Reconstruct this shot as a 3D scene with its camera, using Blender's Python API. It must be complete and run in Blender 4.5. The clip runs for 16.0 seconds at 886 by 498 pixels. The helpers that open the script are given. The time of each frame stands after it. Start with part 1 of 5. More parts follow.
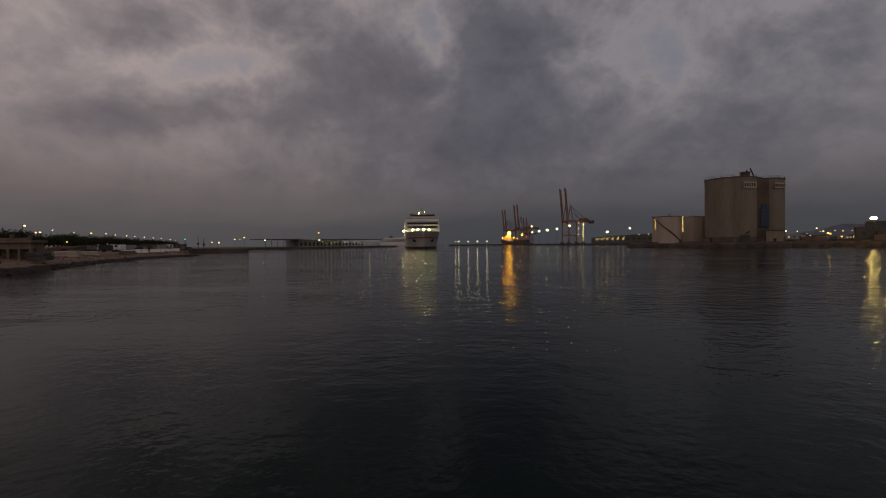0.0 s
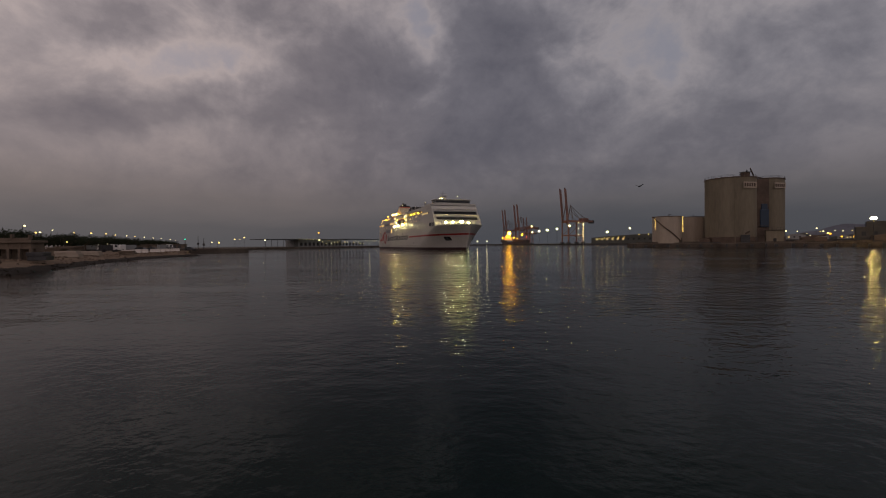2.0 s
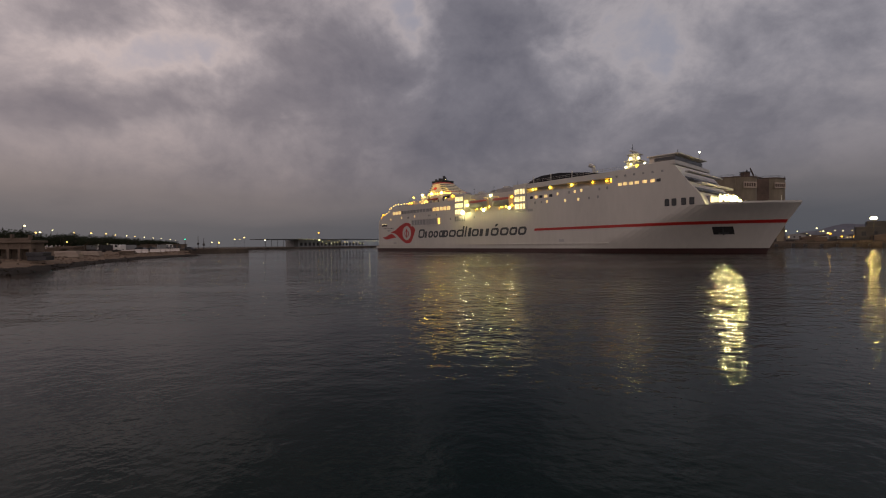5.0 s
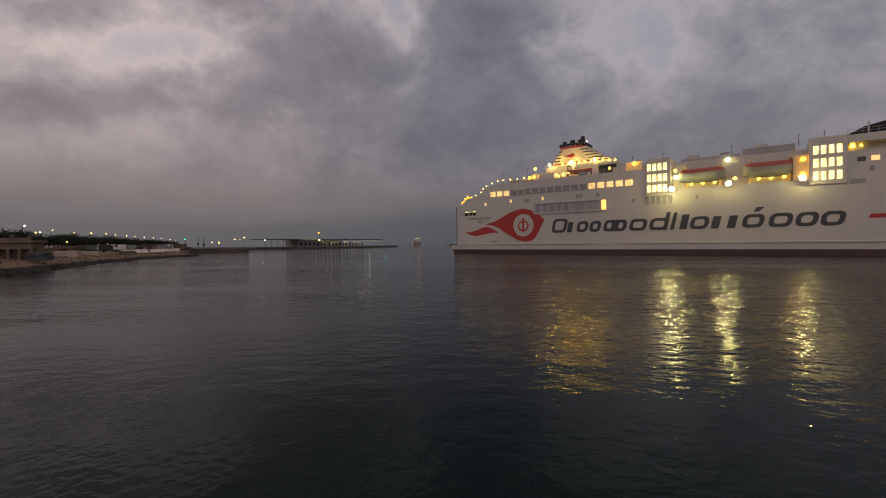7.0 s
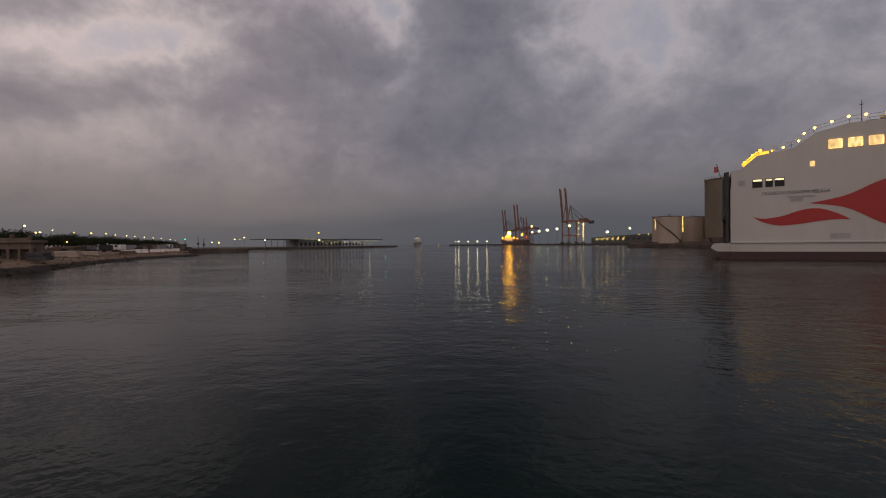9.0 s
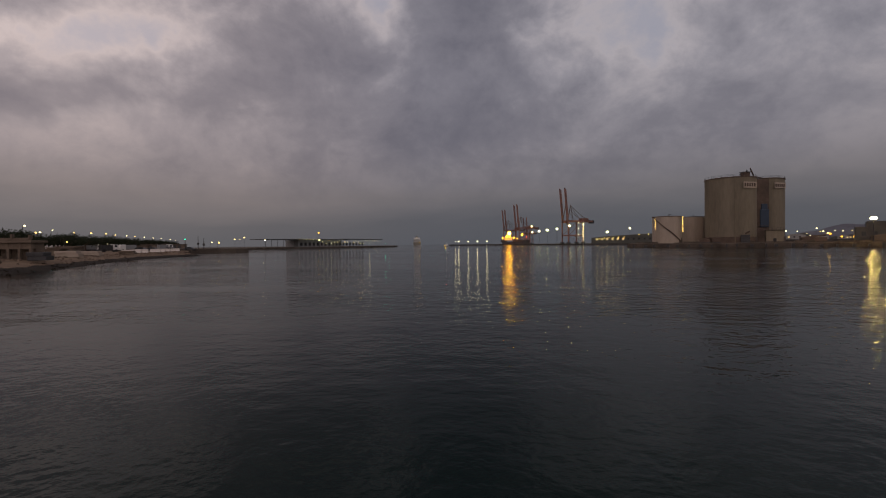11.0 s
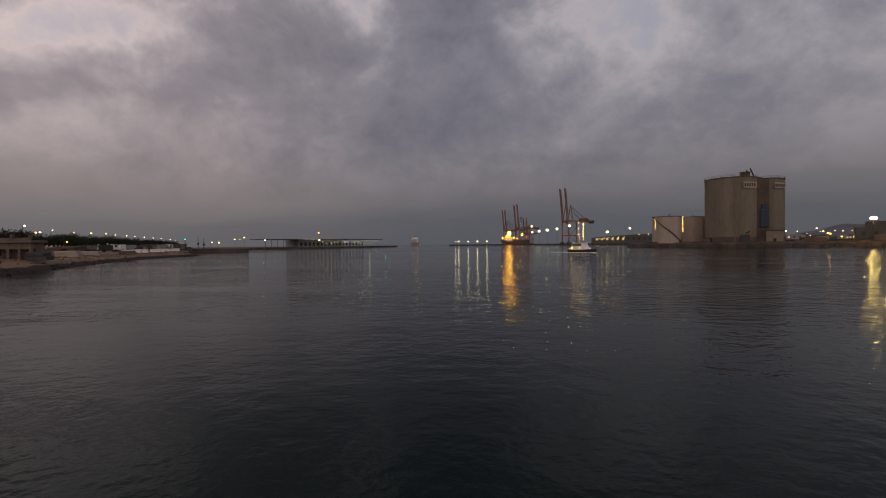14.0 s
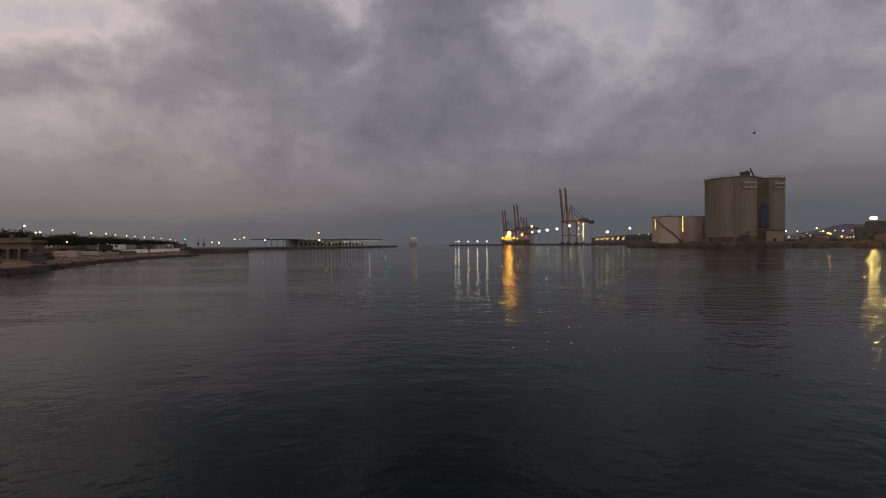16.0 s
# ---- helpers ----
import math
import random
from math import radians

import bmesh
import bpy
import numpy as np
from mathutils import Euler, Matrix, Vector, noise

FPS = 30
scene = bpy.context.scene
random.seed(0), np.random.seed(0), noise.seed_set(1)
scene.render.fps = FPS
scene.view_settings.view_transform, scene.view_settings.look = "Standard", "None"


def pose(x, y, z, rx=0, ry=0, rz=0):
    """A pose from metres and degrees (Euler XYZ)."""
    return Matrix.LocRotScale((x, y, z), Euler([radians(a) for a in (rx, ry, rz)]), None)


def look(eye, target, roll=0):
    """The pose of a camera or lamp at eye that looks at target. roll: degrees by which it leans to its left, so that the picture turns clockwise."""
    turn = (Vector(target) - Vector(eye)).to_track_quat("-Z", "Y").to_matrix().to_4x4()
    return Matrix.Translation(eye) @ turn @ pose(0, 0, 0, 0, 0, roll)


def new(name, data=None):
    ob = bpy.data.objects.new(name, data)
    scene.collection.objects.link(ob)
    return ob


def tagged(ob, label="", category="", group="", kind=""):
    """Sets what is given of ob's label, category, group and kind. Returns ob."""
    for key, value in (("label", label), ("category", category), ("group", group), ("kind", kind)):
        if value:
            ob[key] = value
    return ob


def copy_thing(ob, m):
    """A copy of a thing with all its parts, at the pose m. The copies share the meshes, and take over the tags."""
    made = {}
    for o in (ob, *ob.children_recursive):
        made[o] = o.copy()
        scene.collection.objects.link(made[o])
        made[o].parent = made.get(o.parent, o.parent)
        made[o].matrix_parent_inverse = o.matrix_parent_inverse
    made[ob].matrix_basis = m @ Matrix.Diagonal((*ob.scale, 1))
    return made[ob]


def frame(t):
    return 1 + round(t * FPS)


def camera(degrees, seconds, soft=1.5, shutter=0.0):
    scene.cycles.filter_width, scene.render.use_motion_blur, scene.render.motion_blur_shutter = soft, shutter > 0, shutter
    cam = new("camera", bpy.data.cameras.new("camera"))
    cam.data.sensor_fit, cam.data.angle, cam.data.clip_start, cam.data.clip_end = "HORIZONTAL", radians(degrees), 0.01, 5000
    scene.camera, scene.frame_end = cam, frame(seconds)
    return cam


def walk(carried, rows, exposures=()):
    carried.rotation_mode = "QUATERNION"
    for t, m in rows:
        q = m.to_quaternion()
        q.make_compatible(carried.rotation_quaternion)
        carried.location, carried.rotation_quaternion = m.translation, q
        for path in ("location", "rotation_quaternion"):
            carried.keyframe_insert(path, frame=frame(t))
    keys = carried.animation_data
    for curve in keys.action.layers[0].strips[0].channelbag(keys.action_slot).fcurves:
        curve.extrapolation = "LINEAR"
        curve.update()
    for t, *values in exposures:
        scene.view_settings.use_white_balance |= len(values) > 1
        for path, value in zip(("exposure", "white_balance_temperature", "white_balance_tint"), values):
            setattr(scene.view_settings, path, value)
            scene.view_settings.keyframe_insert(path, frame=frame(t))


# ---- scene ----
cam = camera(90.24, 16.0, soft=1.1)
EYE = (0, 0, 3.03)
VIEW = look(EYE, (0, 100, 3.03 - 1.09), -0.524)
walk(cam, [(0, VIEW), (16, VIEW)], exposures=[(0, -0.68), (1.5, -0.47), (3.5, -0.17), (7, 0.06), (9, 0.08), (12.5, 0.10), (16, 0.20)])

# ---- world and light: overcast dusk ----
world = bpy.data.worlds.new("dusk_sky")
scene.world = world
world.use_nodes = True
wn = world.node_tree.nodes
sky = wn.new("ShaderNodeTexSky")
sky.sky_type, sky.sun_disc = "NISHITA", False
sky.sun_elevation, sky.sun_rotation = radians(2), radians(200)
wn["Background"].inputs[1].default_value = 0.06
world.node_tree.links.new(sky.outputs[0], wn["Background"].inputs[0])


# ---- materials ----
def material(name, color, rough=0.6, metal=0.0, vary=0.25, scale=3.0, bump=0.0, stretch=(1, 1, 1), emit=None, strength=0.0):
    """A surface with stains at a large scale, grain at a small one and a fine relief."""
    m = bpy.data.materials.new(name)
    m.use_nodes = True
    nt = m.node_tree
    n, l = nt.nodes, nt.links
    b = n["Principled BSDF"]
    b.inputs["Specular IOR Level"].default_value = 0.5 if rough < 0.8 else 0.12
    b.inputs["Roughness"].default_value, b.inputs["Metallic"].default_value = rough, metal
    if emit:
        b.inputs["Base Color"].default_value = (*color, 1)
        b.inputs["Emission Color"].default_value = (*emit, 1)
        b.inputs["Emission Strength"].default_value = strength
        return m
    co = n.new("ShaderNodeTexCoord")
    mp = n.new("ShaderNodeMapping")
    mp.inputs["Scale"].default_value = stretch
    l.new(co.outputs["Object"], mp.inputs["Vector"])
    big, fine = n.new("ShaderNodeTexNoise"), n.new("ShaderNodeTexNoise")
    big.inputs["Scale"].default_value, big.inputs["Detail"].default_value = scale * 0.12, 5
    fine.inputs["Scale"].default_value, fine.inputs["Detail"].default_value = scale * 1.5, 4
    for t in (big, fine):
        l.new(mp.outputs[0], t.inputs["Vector"])
    add = n.new("ShaderNodeMath")
    add.operation = "MULTIPLY_ADD"
    add.inputs[1].default_value = 0.4
    l.new(fine.outputs["Fac"], add.inputs[0])
    l.new(big.outputs["Fac"], add.inputs[2])
    ramp = n.new("ShaderNodeMapRange")
    ramp.inputs["From Min"].default_value, ramp.inputs["From Max"].default_value = 0.45, 0.95
    ramp.inputs["To Min"].default_value, ramp.inputs["To Max"].default_value = 1 - vary, 1 + vary * 0.5
    l.new(add.outputs[0], ramp.inputs["Value"])
    mul = n.new("ShaderNodeVectorMath")
    mul.operation = "SCALE"
    mul.inputs[0].default_value = color
    l.new(ramp.outputs[0], mul.inputs["Scale"])
    l.new(mul.outputs[0], b.inputs["Base Color"])
    if bump:
        bp = n.new("ShaderNodeBump")
        bp.inputs["Strength"].default_value, bp.inputs["Distance"].default_value = bump, 0.1
        l.new(fine.outputs["Fac"], bp.inputs["Height"])
        l.new(bp.outputs[0], b.inputs["Normal"])
    return m


def pane_material(name, color, strength):
    """Lit glass: curtains and fittings behind it make the glow uneven, and each pane differs."""
    m = lamp_material(name, color, strength)
    n, l = m.node_tree.nodes, m.node_tree.links
    co, info = n.new("ShaderNodeTexCoord"), n.new("ShaderNodeObjectInfo")
    add, mp, tex, rng = n.new("ShaderNodeVectorMath"), n.new("ShaderNodeMapping"), n.new("ShaderNodeTexNoise"), n.new("ShaderNodeMapRange")
    off = n.new("ShaderNodeMath")
    off.operation, off.inputs[1].default_value = "MULTIPLY", 40.0
    l.new(info.outputs["Random"], off.inputs[0])
    mp.inputs["Scale"].default_value = (1.0, 1.0, 0.45)
    l.new(co.outputs["Object"], mp.inputs[0])
    l.new(mp.outputs[0], add.inputs[0])
    l.new(off.outputs[0], add.inputs[1])
    tex.inputs["Scale"].default_value, tex.inputs["Detail"].default_value = 2.2, 3
    l.new(add.outputs[0], tex.inputs["Vector"])
    rng.inputs["From Min"].default_value, rng.inputs["From Max"].default_value = 0.35, 0.65
    rng.inputs["To Min"].default_value, rng.inputs["To Max"].default_value = strength * 0.35, strength * 1.35
    l.new(tex.outputs["Fac"], rng.inputs["Value"])
    l.new(rng.outputs[0], n["Principled BSDF"].inputs["Emission Strength"])
    return m


def lamp_material(name, color, strength):
    return material(name, color, 0.4, emit=color, strength=strength)
def cloud_material():
    m = bpy.data.materials.new("dusk_clouds")
    m.use_nodes = True
    nt = m.node_tree
    n, l = nt.nodes, nt.links
    n.clear()
    out, em = n.new("ShaderNodeOutputMaterial"), n.new("ShaderNodeEmission")
    l.new(em.outputs[0], out.inputs[0])
    co = n.new("ShaderNodeTexCoord")
    sep = n.new("ShaderNodeSeparateXYZ")
    l.new(co.outputs["Object"], sep.inputs[0])

    def math(op, a, b=None, c=None):
        k = n.new("ShaderNodeMath")
        k.operation = op
        for i, v in enumerate((a, b, c)):
            if v is None:
                continue
            if isinstance(v, (int, float)):
                k.inputs[i].default_value = v
            else:
                l.new(v, k.inputs[i])
        return k.outputs[0]

    def ramp(fac, stops):
        k = n.new("ShaderNodeValToRGB")
        e = k.color_ramp.elements
        while len(e) < len(stops):
            e.new(0.5)
        for i, (p, c) in enumerate(stops):
            e[i].position, e[i].color = p, (*c, 1) if len(c) == 3 else c
        l.new(fac, k.inputs[0])
        return k.outputs[0]

    def mix(f, a, b):
        k = n.new("ShaderNodeMix")
        k.data_type = "RGBA"
        l.new(f, k.inputs[0])
        l.new(a, k.inputs[6])
        l.new(b, k.inputs[7])
        return k.outputs[2]
    # direction on the dome, squeezed upwards; u and v: slope to the side and upwards from the harbour
    dx, dy, dz = (math("DIVIDE", sep.outputs[k], SKY_RADIUS) for k in (0, 1, 2))
    up = math("MAXIMUM", dz, 0.0)
    ahead = math("MAXIMUM", dy, 0.2)
    u, v = math("DIVIDE", dx, ahead), math("DIVIDE", up, ahead)
    lay = n.new("ShaderNodeCombineXYZ")
    for k, w in enumerate((dx, dy, math("MULTIPLY", up, 1.3))):
        l.new(w, lay.inputs[k])

    def noise_tex(scale, detail, rough, distort=0.0, shift=(0, 0, 0), squash=(1, 1, 1)):
        mp = n.new("ShaderNodeMapping")
        mp.inputs["Location"].default_value = shift
        mp.inputs["Scale"].default_value = squash
        l.new(lay.outputs[0], mp.inputs[0])
        k = n.new("ShaderNodeTexNoise")
        k.inputs["Scale"].default_value, k.inputs["Detail"].default_value = scale, detail
        k.inputs["Roughness"].default_value, k.inputs["Distortion"].default_value = rough, distort
        l.new(mp.outputs[0], k.inputs["Vector"])
        return k.outputs["Fac"]
    large = noise_tex(3.0, 3, 0.5, 0.0, (0.3, 0.2, 0))
    small = noise_tex(6.5, 9, 0.6, 0.25, (3.1, 1.7, 0))
    puff = noise_tex(19.0, 6, 0.6, 0.1, (7.3, 0.4, 0))
    bend_u = math("MULTIPLY_ADD", noise_tex(4.0, 4, 0.6, 0, (5, 2, 1)), 0.34, -0.17)
    bend_v = math("MULTIPLY_ADD", noise_tex(4.5, 4, 0.6, 0, (1, 8, 3)), 0.24, -0.12)
    wu, wv = math("ADD", u, bend_u), math("ADD", v, bend_v)

    def bank(u0, v0, su, sv, weight):
        """A soft-edged bank of thicker cloud, or with a negative weight a thin place."""
        a = math("DIVIDE", math("SUBTRACT", wu, u0), su)
        b = math("DIVIDE", math("SUBTRACT", wv, v0), sv)
        r = math("MULTIPLY_ADD", b, b, math("MULTIPLY", a, a))
        return math("MULTIPLY", math("EXPONENT", math("MULTIPLY", r, -1.0)), weight)
    dens = math("MULTIPLY_ADD", large, 0.16, math("MULTIPLY_ADD", small, 0.31, math("MULTIPLY", puff, 0.10)))
    dens = math("ADD", dens, 0.232)
    for row in CLOUD_BANKS:
        dens = math("ADD", dens, bank(*row))
    shade = ramp(dens, [(0.34, (0.29, 0.282, 0.338)), (0.43, (0.335, 0.308, 0.348)), (0.474, (0.40, 0.348, 0.363)), (0.53, (0.285, 0.255, 0.28)), (0.585, (0.205, 0.186, 0.212)), (0.68, (0.142, 0.131, 0.157))])
    # low sky: dim haze with flat soft bands
    band = math("MULTIPLY_ADD", noise_tex(2.2, 5, 0.5, 0.2, (1, 4, 0), (1, 1, 3.5)), 0.22, math("MULTIPLY_ADD", up, 2.0, -0.11))
    haze = ramp(band, [(0.0, (0.090, 0.089, 0.100)), (0.09, (0.100, 0.096, 0.106)), (0.2, (0.156, 0.139, 0.145)), (0.42, (0.186, 0.166, 0.181))])
    fade = ramp(math("MULTIPLY", up, 2.0), [(0.20, (0, 0, 0)), (0.66, (1, 1, 1))])
    soft_bank = ramp(dens, [(0.46, (1.16, 1.12, 1.10)), (0.56, (1.0, 0.99, 1.0)), (0.66, (0.76, 0.77, 0.82))])
    soft = n.new("ShaderNodeMix")
    soft.data_type, soft.blend_type = "RGBA", "MULTIPLY"
    l.new(ramp(math("MULTIPLY", up, 2.0), [(0.08, (0, 0, 0)), (0.3, (1, 1, 1))]), soft.inputs[0])
    l.new(haze, soft.inputs[6])
    l.new(soft_bank, soft.inputs[7])
    sky_c = mix(fade, soft.outputs[2], shade)
    # warmer to the west; brighter behind, where the dusk glow lies
    west = ramp(math("MULTIPLY_ADD", dx, -0.5, 0.5), [(0.30, (0.89, 0.945, 0.97)), (0.5, (0.91, 0.955, 0.98)), (0.66, (1.13, 1.11, 1.07)), (0.85, (1.43, 1.36, 1.26))])
    glow = ramp(math("MULTIPLY_ADD", dy, -0.5, 0.5), [(0.42, (0.32, 0.32, 0.32)), (1.0, (0.80, 0.75, 0.70))])
    for extra in (west, glow):
        tint = n.new("ShaderNodeMix")
        tint.data_type, tint.blend_type = "RGBA", "MULTIPLY"
        tint.inputs[0].default_value = 1
        l.new(sky_c, tint.inputs[6])
        l.new(extra, tint.inputs[7])
        sky_c = tint.outputs[2]
    l.new(sky_c, em.inputs[0])
    em.inputs[1].default_value = SKY_STRENGTH
    m.cycles.emission_sampling = "NONE"
    return m


SKY_RADIUS, SKY_STRENGTH = 4300.0, 3.3
# sideways and upward slope of each bank of cloud, its half width and height, its weight
CLOUD_BANKS = [(-0.34, 0.40, 0.27, 0.14, 0.092), (-0.86, 0.335, 0.34, 0.05, 0.10), (0.085, 0.47, 0.15, 0.15, 0.12), (-0.70, 0.47, 0.17, 0.06, -0.11), (-0.13, 0.54, 0.06, 0.07, -0.12),
               (0.42, 0.50, 0.20, 0.11, -0.085), (0.80, 0.38, 0.30, 0.14, 0.05), (0.0, 0.22, 0.42, 0.13, 0.08), (-0.95, 0.55, 0.15, 0.06, 0.06)]


def water_material():
    m = bpy.data.materials.new("harbour_water")
    m.use_nodes = True
    nt = m.node_tree
    n, l = nt.nodes, nt.links
    b = n["Principled BSDF"]
    b.inputs["Base Color"].default_value = (0.0009, 0.0060, 0.0055, 1)
    b.inputs["Roughness"].default_value = 0.035
    b.inputs["Specular Tint"].default_value = (0.75, 1.0, 0.95, 1)
    b.inputs["IOR"].default_value = 1.33
    b.inputs["Specular IOR Level"].default_value = 0.12
    co = n.new("ShaderNodeTexCoord")
    last = None
    # cat's paws: the finest ripples come and go in broad patches
    patch, gust = n.new("ShaderNodeTexNoise"), n.new("ShaderNodeMapRange")
    patch.inputs["Scale"].default_value, patch.inputs["Detail"].default_value = 0.035, 5
    lanes = n.new("ShaderNodeMapping")
    lanes.inputs["Scale"].default_value = (0.3, 1.0, 1.0)
    l.new(co.outputs["Object"], lanes.inputs[0])
    l.new(lanes.outputs[0], patch.inputs["Vector"])
    l.new(patch.outputs["Fac"], gust.inputs["Value"])
    gust.inputs["From Min"].default_value, gust.inputs["From Max"].default_value = 0.40, 0.60
    gust.inputs["To Min"].default_value, gust.inputs["To Max"].default_value = 0.2, 1.0
    # the open basin is more ruffled than the sheltered water by the shore
    far, open_sea, ruffle = n.new("ShaderNodeVectorMath"), n.new("ShaderNodeMapRange"), n.new("ShaderNodeMath")
    far.operation, ruffle.operation = "LENGTH", "MULTIPLY"
    l.new(co.outputs["Object"], far.inputs[0])
    l.new(far.outputs["Value"], open_sea.inputs["Value"])
    for key, val in (("From Min", 60.0), ("From Max", 260.0), ("To Min", 1.0), ("To Max", 2.0)):
        open_sea.inputs[key].default_value = val
    l.new(gust.outputs[0], ruffle.inputs[0])
    l.new(open_sea.outputs[0], ruffle.inputs[1])
    for scale, strength, dist, sq in ((0.02, 0.4, 1.0, (0.35, 1.0, 1)), (0.08, 0.3, 0.5, (0.45, 1.0, 1)), (0.35, 0.5, 0.14, (0.7, 1.2, 1)), (1.4, 0.5, 0.105, (0.95, 1.2, 1)), (5.0, 0.6, 0.036, (0.95, 1.2, 1))):
        mp = n.new("ShaderNodeMapping")
        mp.inputs["Scale"].default_value = sq
        mp.inputs["Rotation"].default_value = (0, 0, 0.15 + scale * 0.1)
        l.new(co.outputs["Object"], mp.inputs[0])
        t = n.new("ShaderNodeTexNoise")
        t.inputs["Scale"].default_value, t.inputs["Detail"].default_value = scale, 2
        l.new(mp.outputs[0], t.inputs["Vector"])
        bp = n.new("ShaderNodeBump")
        bp.inputs["Strength"].default_value, bp.inputs["Distance"].default_value = strength, dist
        if scale > 0.3:
            l.new(ruffle.outputs[0], bp.inputs["Strength"])
        l.new(t.outputs["Fac"], bp.inputs["Height"])
        if last:
            l.new(last, bp.inputs["Normal"])
        last = bp.outputs[0]
    l.new(last, b.inputs["Normal"])
    return m


# ---- mesh helpers ----
def mesh_of(bm, name, mat, smooth=False):
    me = bpy.data.meshes.new(name)
    if smooth:
        for f in bm.faces:
            f.smooth = True
    bm.to_mesh(me)
    bm.free()
    for k in (mat if isinstance(mat, (list, tuple)) else [mat]):
        me.materials.append(k)
    return me


def part(name, bm, mat, parent=None, label="", smooth=False):
    ob = new(name, mesh_of(bm, name, mat, smooth))
    ob.parent = parent
    if label:
        tagged(ob, label)
    return ob


def thing(name, label, category, group="", kind="", at=(0, 0, 0), turn=0):
    ob = new(name)
    ob.location, ob.rotation_euler = at, (0, 0, radians(turn))
    return tagged(ob, label, category, group, kind)


def box(bm, x0, x1, y0, y1, z0, z1, bevel=0.0):
    v = [bm.verts.new((x, y, z)) for z in (z0, z1) for y in (y0, y1) for x in (x0, x1)]
    fs = [bm.faces.new([v[i] for i in q]) for q in ((0, 2, 3, 1), (4, 5, 7, 6), (0, 1, 5, 4), (2, 6, 7, 3), (0, 4, 6, 2), (1, 3, 7, 5))]
    if bevel:
        es = {e for f in fs for e in f.edges}
        bmesh.ops.bevel(bm, geom=list(es), offset=bevel, segments=2, affect="EDGES", profile=0.6)


def boxes(*rows, bevel=0.0):
    bm = bmesh.new()
    for r in rows:
        box(bm, *r, bevel=bevel)
    return bm


def tube(bm, a, b, r0, r1=None, seg=8, caps=True):
    a, b = Vector(a), Vector(b)
    m = Matrix.Translation((a + b) / 2) @ (b - a).to_track_quat("Z", "Y").to_matrix().to_4x4()
    bmesh.ops.create_cone(bm, cap_ends=caps, segments=seg, radius1=r0, radius2=r0 if r1 is None else r1, depth=(b - a).length, matrix=m)


def tubes(*rows, seg=8):
    bm = bmesh.new()
    for r in rows:
        tube(bm, *r, seg=seg)
    return bm


def ball(bm, at, r, squash=1.0, sub=2):
    bmesh.ops.create_icosphere(bm, subdivisions=sub, radius=r, matrix=Matrix.Translation(at) @ Matrix.Diagonal((1, 1, squash, 1)))


def prism(bm, pts, y0, y1):
    """An outline in x and z, drawn out from y0 to y1."""
    lo = [bm.verts.new((x, y0, z)) for x, z in pts]
    hi = [bm.verts.new((x, y1, z)) for x, z in pts]
    k = len(pts)
    bm.faces.new(lo)
    bm.faces.new(hi[::-1])
    for i in range(k):
        bm.faces.new((lo[i], hi[i], hi[(i + 1) % k], lo[(i + 1) % k]))
    bmesh.ops.recalc_face_normals(bm, faces=bm.faces[:])
